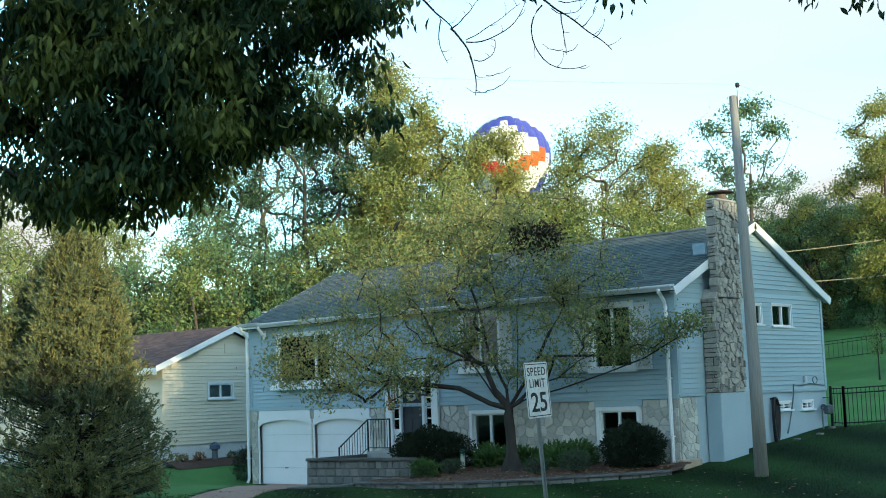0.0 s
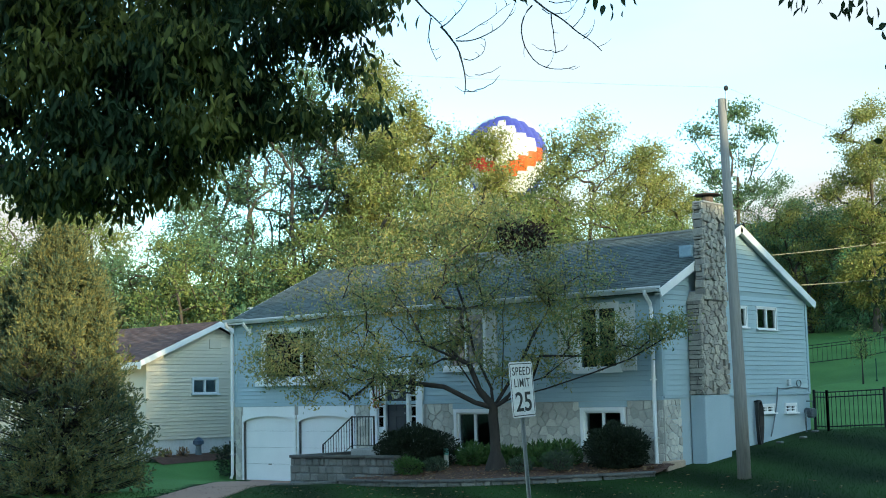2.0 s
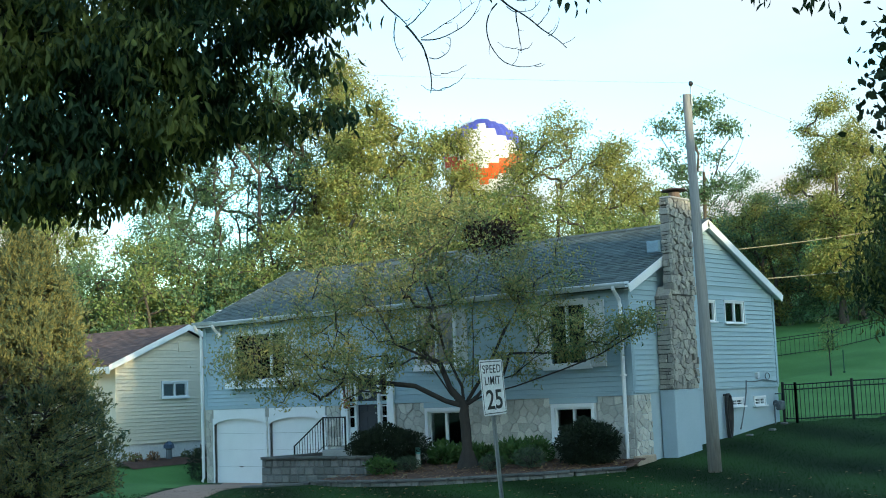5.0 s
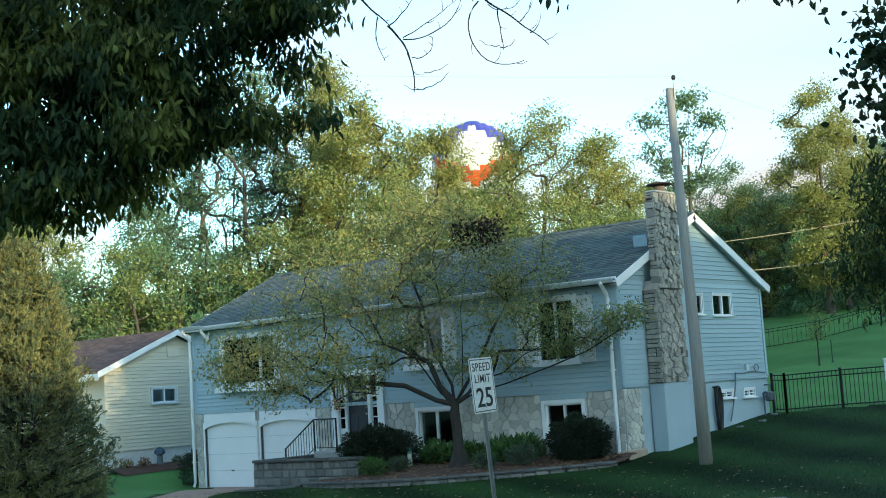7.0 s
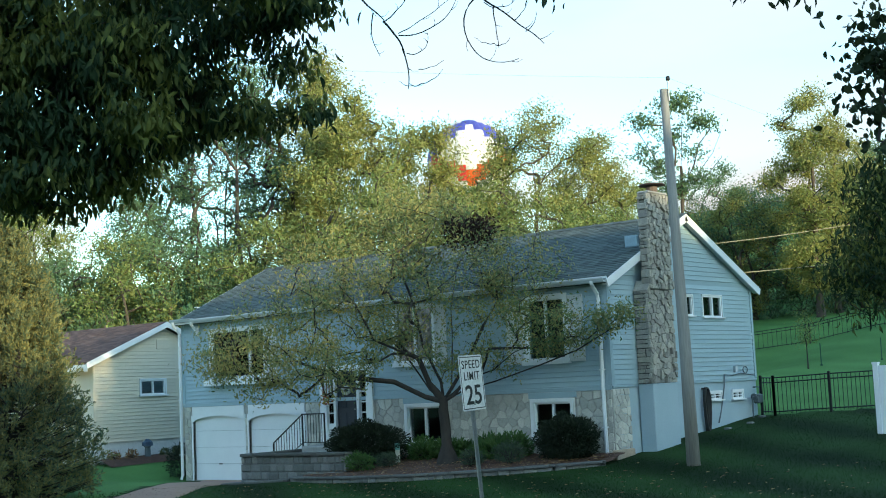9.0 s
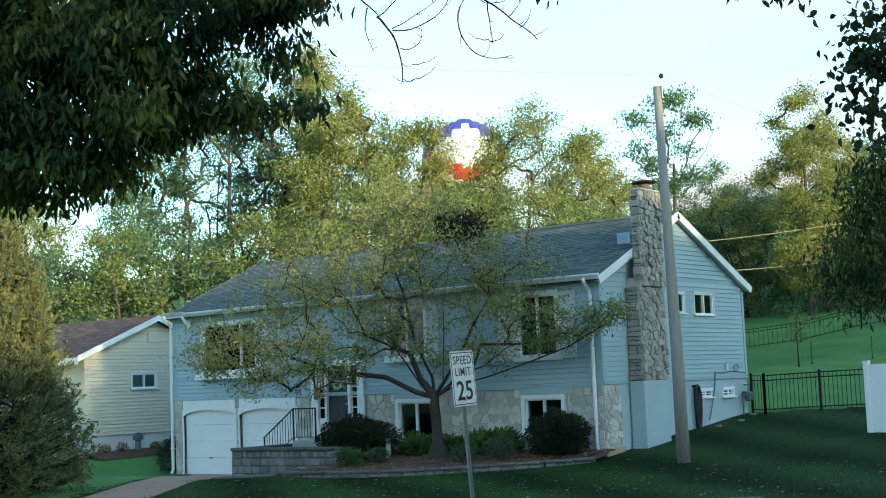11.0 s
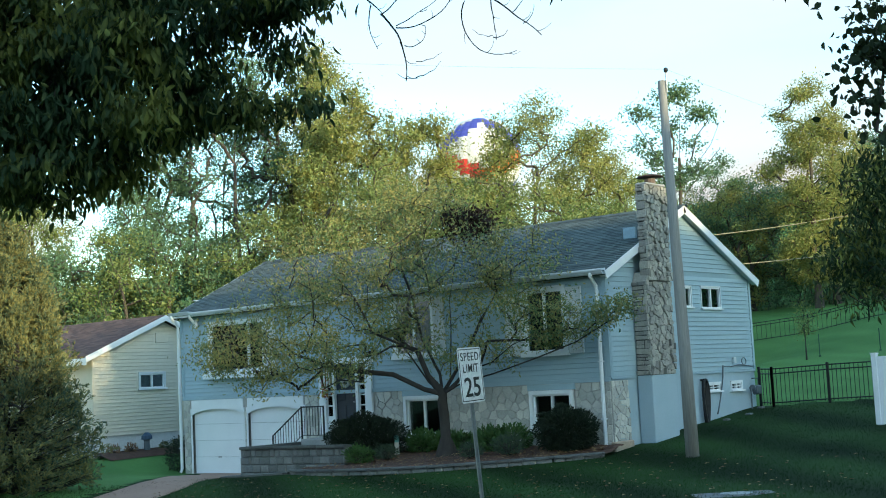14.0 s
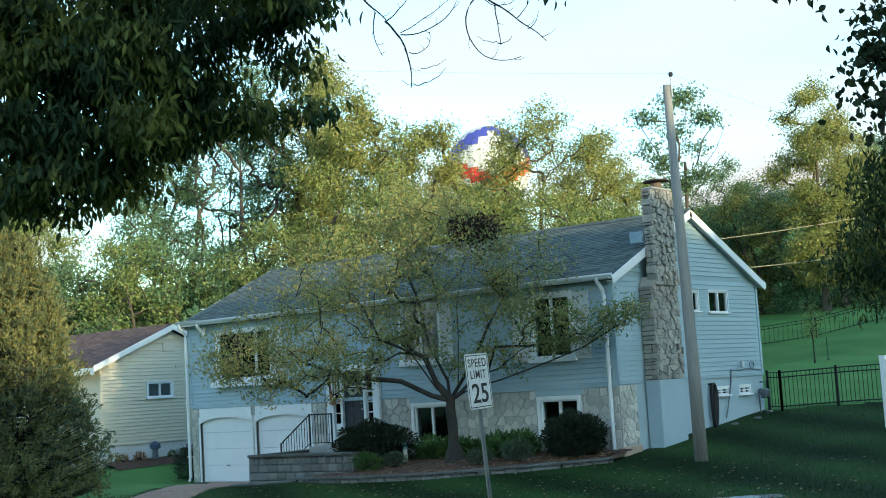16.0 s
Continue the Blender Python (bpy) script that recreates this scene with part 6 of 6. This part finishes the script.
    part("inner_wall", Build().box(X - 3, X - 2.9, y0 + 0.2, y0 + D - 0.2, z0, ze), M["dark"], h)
    n = int((ze - z0) / 0.127) + 1
    for i in range(n + 13):
        v0 = z0 - 0.01 + i * 0.127
        v1 = v0 + 0.127
        a, c = y0 + 0.02, y0 + D - 0.02
        s = 0.0
        if v0 > ze - 0.1:
            k = (v0 - ze + 0.1) * D / 2 / (zr - ze)
            a, c, s = a + k, c - k, D / 2 / (zr - ze)
            if c - a < 0.6:
                break
        for p, q in spans(a, c, v0, v1, [win]):
            lap(gw, place, p, q, v0, v1, M["beige"], s)
    slider("side_window", place, *win, gw, trim=0.06, sill=0.06, proud=0.05, curtain=((0.04, 0.48), (0.52, 0.96)))
    part("louvre_vent", Build().box(X + 0.0, X + 0.045, y0 + D / 2 - 0.28, y0 + D / 2 + 0.28, 4.50, 4.86, 0.01), M["beige"], h)
    k = (zr - ze) / (D / 2 + 0.3)

    def sl(x, d, w, back):
        y = y0 + D / 2 + (d if back else -d)
        return (x, y, zr - d * k + w)

    for back in (False, True):
        q = [sl(x, d, w, back) for w in (0.0, 0.10) for d in (0, D / 2 + 0.45) for x in (X - 13, X + 0.3)]
        part("roof_slope", Build().add(q, [(0, 2, 3, 1), (4, 5, 7, 6), (0, 1, 5, 4), (2, 6, 7, 3), (0, 4, 6, 2), (1, 3, 7, 5)]), M["shingle_brown"], h)
        q = [sl(x, d, w, back) for w in (-0.12, 0.085) for d in (0, D / 2 + 0.48) for x in (X + 0.302, X + 0.335)]
        part("rake_board", Build().add(q, [(0, 2, 3, 1), (4, 5, 7, 6), (0, 1, 5, 4), (2, 6, 7, 3), (0, 4, 6, 2), (1, 3, 7, 5)]), M["white"], h)
    b = Build()
    rnd = random.Random(6)
    for r in range(32):
        d1 = D / 2 + 0.46 - r * 0.135
        u = X - 13
        while u < X + 0.3 and d1 > 0.1:
            w = rnd.uniform(0.2, 0.34)
            a, c = u, min(u + w - 0.006, X + 0.3)
            t = rnd.uniform(0.112, 0.12)
            b.add([sl(a, max(d1 - 0.15, 0), 0.103, False), sl(c, max(d1 - 0.15, 0), 0.103, False), sl(a, d1, t, False), sl(c, d1, t, False)], [(0, 2, 3, 1)])
            u += w
    part("shingles", b.mesh("shingles", world_loc(h), fix=False), M["shingle_brown"], h, kind="stuff")
    part("fascia", Build().box(X - 13, X + 0.3, y0 - 0.47, y0 - 0.44, ze - 0.28, ze - 0.04), M["white"], h)
    # mulch strip, covered hydrant-like pump and plants by the foundation
    b = Build()
    for i in range(13):
        y = y0 - 0.3 + 5.2 * i / 12
        for x in (X + 0.02, X + 0.8, X + 1.35):
            b.v.append((x, y, ground_z(x, y) + (0.16 if x < X + 1 else 0.02)))
    b.f = [(i * 3 + j, i * 3 + j + 1, (i + 1) * 3 + j + 1, (i + 1) * 3 + j) for i in range(12) for j in range(2)]
    solid("foundation_bed", b, M["mulch"], "brown mulch strip along the beige house", "flower bed", "structure")
    x, y = X + 0.7, y0 + 1.75
    z = ground_z(x, y) + 0.1
    t = thing("yard_pump", (x, y, z), "small blue-capped outdoor pump by the foundation", "pump")
    part("stand", Build().tube([(x, y, z - 0.1), (x, y, z + 0.35), (x, y, z + 0.42)], [0.13, 0.10, 0.14], 10), M["meter"], t)
    part("cap", Build().tube([(x, y, z + 0.42), (x, y, z + 0.55), (x, y, z + 0.66)], [0.2, 0.19, 0.06], 10), M["blue_cover"], t)
    for i, (dx, dy, s) in enumerate(((0.6, 0.4, 0.2), (0.7, 1.05, 0.2), (0.6, 2.6, 0.16), (0.7, 3.1, 0.2))):
        shrub(X + dx, y0 + dy, ground_z(X + dx, y0 + dy) + 0.1, s, s, s * 0.8, 260, 0.10, M["fallen"] if i < 2 else M["needle"], "small withered plant in the mulch strip", 40 + i, "perennial_plant")


neighbour()


# ---- utility pole and lines ----
def utility_pole():
    x, y = 2.70, -1.02
    t = thing("utility_pole", (x, y, 0.55), "weathered grey wooden utility pole on the lawn", "pole")
    part("shaft", Build().tube([(x, y, 0.3), (x - 0.02, y, 3), (x - 0.08, y, 6), (x - 0.15, y, 9.4)], [0.160, 0.140, 0.116, 0.094], 14), M["pole"], t, smooth=True)
    part("bracket", Build().tube([(x - 0.02, y, 9.1), (x - 0.02, y, 9.6)], 0.02, 6), M["metal"], t)
    part("insulator", Build().tube([(x - 0.02, y, 9.58), (x - 0.02, y, 9.62), (x - 0.02, y, 9.68), (x - 0.02, y, 9.70)], [0.03, 0.055, 0.05, 0.02], 8), M["rubber"], t)
    w = thing("power_line", (x, y, 9.62), "thin overhead wire at the pole's top", "cable")

    def span(a, b, sag, r):
        return Build().tube([Vector(a).lerp(Vector(b), i / 24) - Vector((0, 0, sag * 4 * (i / 24) * (1 - i / 24))) for i in range(25)], r, 5)

    part("wire", span((x - 0.02, y, 9.66), rel(-30, 36, 15.0), 0.6, 0.003), M["metal"], w)
    part("wire", span((x - 0.02, y, 9.66), rel(40, 60, 9), 1.0, 0.003), M["metal"], w)
    c = thing("service_cable", (0, 9, 8), "pale service cables crossing behind the house", "cable")
    part("cable", span(rel(8, 52, 7.6), rel(30, 60, 10.6), 0.5, 0.018), M["cable"], c)
    part("cable", span(rel(8, 52, 6.55), rel(30, 60, 8.4), 0.4, 0.02), M["cable"], c)


utility_pole()


# ---- speed limit sign ----
def text_part(text, wide, tall, m, parent, mat4, label):
    cu = bpy.data.curves.new("lettering", "FONT")
    cu.body, cu.size, cu.align_x, cu.align_y, cu.extrude, cu.offset = text, 1.0, "CENTER", "CENTER", 0.005, 0.012 if text.isdigit() else 0.005
    cu.space_character = 1.0 if text.isdigit() else 1.14
    ob = bpy.data.objects.new("tmp", cu)
    scene.collection.objects.link(ob)
    me = bpy.data.meshes.new_from_object(ob.evaluated_get(bpy.context.evaluated_depsgraph_get()))
    bpy.data.objects.remove(ob)
    xs, ys = [q.co.x for q in me.vertices], [q.co.y for q in me.vertices]
    fit = Matrix.Diagonal((wide / (max(xs) - min(xs)), tall / (max(ys) - min(ys)), 0.3, 1)) @ Matrix.Translation((-(max(xs) + min(xs)) / 2, -(max(ys) + min(ys)) / 2, 0))
    me.transform(mat4 @ fit)
    me.materials.append(m)
    o = new("lettering", me)
    o.parent = parent
    return tagged(o, label)


def speed_sign():
    base = Vector((6.465, -13.90, 0.41))
    t = thing("speed_limit_sign", base, "white speed limit sign on a steel channel post", "road sign")
    t.rotation_euler = Matrix.Rotation(radians(-3.4), 4, AHEAD).to_euler()
    turn = radians(96.0)
    m = Matrix.Rotation(turn, 4, "Z")
    # faces -y in its own space, then turned toward the road
    face = m @ Matrix.Translation((0, -0.035, 1.86))

    def put(b, nm, material, label=""):
        me = b.mesh(nm)
        me.transform(face)
        me.materials.append(material)
        o = new(nm, me)
        o.parent = t
        return tagged(o, label)

    b = Build()
    n, w, h, r = 5, 0.305, 0.762, 0.04
    outline = []
    for cx, cz, a0 in ((w - r, r, -90), (w - r, h - r, 0), (-w + r, h - r, 90), (-w + r, r, 180)):
        outline += [(cx + r * math.cos(radians(a0 + 90 * i / n)), cz + r * math.sin(radians(a0 + 90 * i / n))) for i in range(n + 1)]
    plate = put(Build().prism(outline, lambda u, v, q: (u, -q, v), 0.004), "plate", M["signface"])
    bd = Build()
    for a, c, d, e in ((-w + 0.02, w - 0.02, 0.02, 0.032), (-w + 0.02, w - 0.02, h - 0.032, h - 0.02), (-w + 0.02, -w + 0.032, 0.032, h - 0.032), (w - 0.032, w - 0.02, 0.032, h - 0.032)):
        bd.box(a, c, -0.0065, -0.0045, d, e)
    put(bd, "border", M["ink"])
    up = Matrix.Rotation(radians(90), 4, "X")
    for s, wide, tall, z in (("SPEED", 0.47, 0.115, 0.635), ("LIMIT", 0.40, 0.115, 0.475), ("25", 0.41, 0.27, 0.215)):
        text_part(s, wide, tall, M["ink"], t, face @ Matrix.Translation((0, -0.0065, z)) @ up, "black lettering")
    post = Build()
    prof = [(-0.04, 0), (-0.025, 0.0), (-0.018, 0.03), (0.018, 0.03), (0.025, 0.0), (0.04, 0), (0.04, -0.004), (0.022, -0.004), (0.015, 0.026), (-0.015, 0.026), (-0.022, -0.004), (-0.04, -0.004)]
    k = len(prof)
    post.add([m @ Vector((p, q, z)) for z in (-0.15, 2.58) for p, q in prof], [(i, (i + 1) % k, k + (i + 1) % k, k + i) for i in range(k)])
    me = post.mesh("post")
    me.materials.append(M["metal"])
    o = new("post", me)
    o.parent = t
    for z in (1.94, 2.49):
        bb = Build().tube([m @ Vector((0, -0.04, z)), m @ Vector((0, -0.055, z))], 0.012, 6)
        me = bb.mesh("bolt")
        me.materials.append(M["metal"])
        o = new("bolt", me)
        o.parent = t


speed_sign()


# ---- fences ----
def iron_fence(name, pts, top, label, picket=0.11, post_every=2.0, rad=0.009, group="garden fences"):
    """A black picket fence along pts; top: its height over the ground."""
    f = thing(name, at_ground(*pts[0], 0), label, "fence", group)
    for (ax, ay), (bx, by) in zip(pts, pts[1:]):
        a, b = Vector((ax, ay)), Vector((bx, by))
        L = (b - a).length
        n = max(1, round(L / post_every))
        for i in range(n + 1):
            p = a.lerp(b, i / n)
            z = ground_z(*p)
            part("post", Build().box(p.x - 0.035, p.x + 0.035, p.y - 0.035, p.y + 0.035, z - 0.1, z + top + 0.05, 0.008), M["iron"], f)
        for i in range(n):
            p, q = a.lerp(b, i / n), a.lerp(b, (i + 1) / n)
            zp, zq = ground_z(*p), ground_z(*q)
            for h in (0.12, top - 0.16, top - 0.02):
                part("rail", Build().tube([(p.x, p.y, zp + h), (q.x, q.y, zq + h)], 0.017, 4), M["iron"], f)
            k = int((q - p).length / picket)
            for j in range(1, k):
                s = p.lerp(q, j / k)
                z = zp + (zq - zp) * j / k
                part("picket", Build().tube([(s.x, s.y, z + 0.06), (s.x, s.y, z + top)], rad, 4), M["iron"], f)


iron_fence("iron_fence", [(0.25, 7.85), (0.76, 7.60), (5.2, 9.2)], 1.12, "black iron picket fence across the side yard", 0.115, 1.42)
far_pts = [tuple(rel(r, a, 0).xy) for r, a in ((13, 69), (19, 67), (25, 66), (36, 65))]
iron_fence("rear_iron_fence", far_pts, 1.0, "black iron fence across the back lawn", 0.22, 2.6, 0.010)


def steel_posts():
    for r, a in ((15.6, 55), (18.6, 55), (21.2, 55)):
        p = rel(r, a, 0)
        z = ground_z(p.x, p.y)
        t = thing("garden_stake", (p.x, p.y, z), "thin green steel garden stake on the lawn", "stake", "garden stakes")
        part("rod", Build().box(p.x - 0.018, p.x + 0.018, p.y - 0.018, p.y + 0.018, z - 0.1, z + 0.95, 0.004), M["green_post"], t)
        part("spade", Build().box(p.x - 0.05, p.x + 0.05, p.y - 0.004, p.y + 0.004, z - 0.08, z + 0.06), M["green_post"], t)


steel_posts()


def vinyl_fence():
    a, d = Vector((5.22, 3.85)), Vector((0.97, -0.10)).normalized()
    f = thing("vinyl_fence", (a.x, a.y, 0.9), "white vinyl privacy fence on the lawn", "fence")
    z0 = 0.92

    def piece(nm, u0, u1, w, za, zb, lab=""):
        q = []
        for z in (za, zb):
            for s in (-w, w):
                for u in (u0, u1):
                    p = a + d * u + Vector((-d.y, d.x)) * s
                    q.append((p.x, p.y, z))
        part(nm, Build().add(q, [(0, 2, 3, 1), (4, 5, 7, 6), (0, 1, 5, 4), (2, 6, 7, 3), (0, 4, 6, 2), (1, 3, 7, 5)]), M["vinyl"], f, lab)

    for i in range(4):
        u = i * 2.1
        piece("post", u, u + 0.127, 0.064, 0.6, z0 + 1.78)
        piece("post_cap", u - 0.012, u + 0.139, 0.076, z0 + 1.78, z0 + 1.82)
        if i < 3:
            piece("rail", u + 0.128, u + 2.099, 0.035, z0 + 0.05, z0 + 0.2)
            piece("rail", u + 0.128, u + 2.099, 0.035, z0 + 1.58, z0 + 1.73)
            for j in range(12):
                s = u + 0.13 + j * 1.965 / 12
                piece("board", s, s + 0.158, 0.02, z0 + 0.19, z0 + 1.6)


vinyl_fence()


# ---- small things by the gable wall and in the bed ----
def hose():
    t = thing("hose_reel", (0.1, 4.72, 1.1), "black garden hose hung in a long coil on the foundation wall", "hose")
    part("hook", Build().box(0.003, 0.14, 4.64, 4.80, 2.22, 2.27), M["rubber"], t)
    for i in range(7):
        r = 0.10 + 0.018 * i
        lo = 1.05 + 0.03 * (i % 3)
        pts = []
        for k in range(29):
            s = k / 28 * math.tau
            pts.append((0.07 + 0.012 * i, 4.72 + r * math.sin(s) * (0.75 + 0.25 * math.cos(s)), (2.26 + lo) / 2 + (2.26 - lo) / 2 * math.cos(s)))
        part("loop", Build().tube(pts, 0.03, 6, caps=False), M["rubber"], t, smooth=True)
    h = thing("water_hose", (0.06, 5.4, 1.2), "grey pipe curving down the foundation wall", "pipe")
    part("pipe", Build().tube([(0.07, 5.95, 2.62), (0.07, 5.9, 2.3), (0.07, 5.75, 1.9), (0.08, 5.55, 1.5), (0.14, 5.3, 1.28)], 0.02, 6), M["meter"], h, smooth=True)
    g = thing("gas_meter", (0.2, 7.75, 1.5), "grey gas meter and pipes at the rear corner", "gas meter")
    part("meter_body", Build().box(0.10, 0.30, 7.60, 7.90, 1.72, 2.0, 0.04), M["meter"], g)
    part("regulator", Build().tube([(0.2, 7.45, 1.92), (0.2, 7.5, 1.92)], [0.10, 0.09], 12), M["meter"], g)
    part("riser", Build().tube([(0.2, 7.35, 1.2), (0.2, 7.35, 1.92), (0.2, 7.6, 1.92)], 0.022, 6), M["meter"], g)
    part("outlet", Build().tube([(0.2, 7.85, 1.98), (0.2, 7.85, 2.2), (0.0, 7.85, 2.2)], 0.022, 6), M["meter"], g)
    c = thing("wall_cable", (0.05, 6.6, 2.6), "grey cables and box along the siding's foot", "cable")
    part("conduit", Build().tube([(0.06, 5.95, 2.60), (0.06, 6.5, 2.58), (0.06, 7.0, 2.63), (0.06, 7.9, 2.55)], 0.014, 5), M["meter"], c)
    part("outlet_box", Build().box(0.03, 0.11, 6.6, 6.74, 2.66, 2.84, 0.01), M["trim"], c)
    part("loop", Build().tube([(0.06, 7.3 + 0.14 * math.cos(s / 12 * math.tau), 2.72 + 0.1 * math.sin(s / 12 * math.tau)) for s in range(13)], 0.012, 5), M["meter"], c)
    for i, (y, x) in enumerate(((5.1, 0.5), (6.1, 0.7), (7.4, 0.45))):
        s = thing("splash_stone", (x, y, ground_z(x, y)), "flat pale stone on the grass by the wall", "stone")
        part("slab", Build().box(x - 0.08, x + 0.08, y - 0.10, y + 0.10, ground_z(x, y) - 0.02, ground_z(x, y) + 0.05, 0.02), M["wallblock"], s)


hose()


def drain_cover():
    p = rel(6.2, 23.3, 0)
    z = ground_z(p.x, p.y)
    t = thing("drain_cover", (p.x, p.y, z), "weathered grey concrete drain cover set in the lawn", "drain cover")
    q = [p + RIGHT * u + AHEAD * v for u, v in ((-0.72, -0.45), (0.72, -0.45), (0.72, 0.42), (-0.72, 0.42))]
    part("slab", Build().prism([(c.x, c.y) for c in q], lambda u, v, w: (u, v, z - 0.13 + w), 0.14, 0.02), M["wallblock"], t)
    part("lid", Build().tube([(p.x, p.y, z + 0.01), (p.x, p.y, z + 0.025)], 0.28, 20), M["metal"], t)


drain_cover()


def marker_tube():
    x, y, z = -5.75, -1.65, 0.66
    t = thing("bed_marker", (x, y, z), "pale plastic tube with a teal cap standing in the bed", "marker post")
    part("tube", Build().tube([(x, y, z - 0.05), (x, y, z + 0.36)], 0.065, 10), M["tube"], t)
    part("cap", Build().tube([(x, y, z + 0.36), (x, y, z + 0.52), (x, y, z + 0.54)], [0.07, 0.07, 0.05], 10), M["tubetop"], t)


marker_tube()


def banner():
    t = thing("garden_flag", (-9.5, -0.25, 2.6), "small red and white hanging flag by the front door", "flag")
    part("staff", Build().tube([(-9.6, -0.06, 3.2), (-9.6, -0.45, 3.25)], 0.012, 5), M["metal"], t)
    for i in range(6):
        b = Build()
        x = -9.6 + 0.02 * (i % 2)
        b.add([(x, -0.44 + 0.055 * i, 2.55), (x + 0.02, -0.39 + 0.055 * i, 2.55), (x + 0.02, -0.39 + 0.055 * i, 3.22), (x, -0.44 + 0.055 * i, 3.22),
               (x - 0.01, -0.44 + 0.055 * i, 2.55), (x + 0.01, -0.39 + 0.055 * i, 2.55), (x + 0.01, -0.39 + 0.055 * i, 3.22), (x - 0.01, -0.44 + 0.055 * i, 3.22)],
              [(0, 1, 2, 3), (7, 6, 5, 4), (0, 4, 5, 1), (3, 2, 6, 7)])
        part("stripe", b, M["flag"] if i % 2 == 0 else M["white"], t)
    w = thing("door_wreath", (-9.05, -0.05, 2.75), "pale wreath hung on the front door", "wreath")
    part("ring", Build().tube([(-9.03 + 0.15 * math.cos(s / 16 * math.tau), -0.05, 2.66 + 0.09 * math.sin(s / 16 * math.tau)) for s in range(17)], 0.045, 7, caps=False), M["tube"], w)
    g = np.random.default_rng(2)
    n = 90
    P = np.array([-9.62, -0.3, 2.42]) + g.normal(size=(n, 3)) * np.array([0.08, 0.08, 0.10])
    bk = thing("hanging_basket", (-9.62, -0.3, 2.5), "yellow and red flowers in a hanging basket", "flowers")
    part("blossoms", leaf_mesh("blossoms", P, g.normal(size=(n, 3)), g.uniform(0.05, 0.1, n), 0.7, 0.2, (-9.62, -0.3, 2.5), g), M["lilac"], bk)


banner()


# ---- hot-air balloon ----
def balloon():
    """Envelope of 24 gores in stepped colour bands; its space has the crown at the origin."""
    t = thing("hot_air_balloon", (0, 0, 0), "hot-air balloon with stepped blue, white and orange bands", "balloon")
    R, G, J = 8.3, 24, 26
    prof = []
    for j in range(J + 1):
        f = j / J
        a = f * math.pi * 0.93
        r = R * math.sin(a) if a < 1.75 else R * math.sin(1.75) * (1 - ((a - 1.75) / (math.pi * 0.93 - 1.75)) ** 1.5 * 0.80)
        z = -R * (1 - math.cos(a)) if a < 1.75 else -R * (1 - math.cos(1.75)) - (a - 1.75) * R * 1.05
        prof.append((r, z))
    tint = {"blue_panel": "b_blue", "white_panel": "b_white", "orange_panel": "b_orange", "red_panel": "b_red"}

    def colour(g, j):
        st = min(g % 12, 12 - g % 12)  # zigzag round the envelope
        top, low = 1 + 1.6 * st, 17 - 1.2 * st
        if j < top:
            return "red_panel" if st > 2 and j < 2 else "white_panel"
        if j < top + 5:
            return "blue_panel"
        if j < low:
            return "white_panel"
        if j < low + 3:
            return "orange_panel" if g < 12 else "red_panel"
        return "white_panel" if j < low + 8 else "blue_panel"

    for g in range(G):
        j = 0
        while j < J:
            key, k = colour(g, j), j
            while k < J and colour(g, k) == key:
                k += 1
            b = Build()
            q = []
            for jj in range(j, k + 1):
                r, z = prof[jj]
                for i in range(4):
                    a = (g + i / 3 - 0.5) / G * math.tau
                    q.append((r * (1 + 0.018 * math.sin(i / 3 * math.pi)) * math.cos(a), r * (1 + 0.018 * math.sin(i / 3 * math.pi)) * math.sin(a), z))
            b.add(q, [(n * 4 + i, n * 4 + i + 4, n * 4 + i + 5, n * 4 + i + 1) for n in range(k - j) for i in range(3)])
            part(key, b, M[tint[key]], t)
            j = k
    return t


BALLOON = balloon()


# ---- grass blades on the part of the lawn nearest in view ----
def grass():
    g = np.random.default_rng(9)
    n = 82000
    x, y = g.uniform(-9, 12, n), g.uniform(-12, 9, n)
    edge = np.interp(x, [p[0] for p in EDGE], [p[1] for p in EDGE])
    ok = ~((x > -7.4) & (x < 0.4) & (y > edge - 0.15)) & ~((x < 0.7) & (y > -0.1)) & ~((x < -7) & (y > -5.2)) & (x + y * 0.35 > -14)
    x, y = x[ok], y[ok]
    z = np.array([ground_z(a, b) for a, b in zip(x, y)])
    P = np.stack([x, y, z], 1)
    D = g.normal(size=(len(x), 3)) * np.array([0.5, 0.5, 0.1]) + np.array([0, 0, 0.9])
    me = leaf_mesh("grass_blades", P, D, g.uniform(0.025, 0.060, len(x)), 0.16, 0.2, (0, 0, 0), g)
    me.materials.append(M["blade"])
    tagged(new("grass_blades", me), "short blades of mown grass", "grass", "", "stuff")


grass()


def motions():
    rows = [(0, -144.92, 174.54, 57.71, 0), (2, -143.64, 175.61, 57.53, 4), (4, -142.35, 176.76, 57.05, 8), (6.5, -141.47, 177.73, 55.9, 13), (8, -140.99, 178.19, 55.58, 16), (9, -140.91, 178.3, 55.4, 18),
            (11.5, -140.55, 178.75, 54.66, 23), (13, -139.8, 179.4, 54.33, 26), (14, -139.3, 179.85, 54.15, 28), (15, -138.95, 180.15, 53.92, 30), (16, -138.75, 180.3, 53.71, 32)]
    walk(BALLOON, [(t, pose(x + 0.5, y + 0.45, z, 0, 0, -58 + 0.4 * a)) for t, x, y, z, a in rows])


motions()
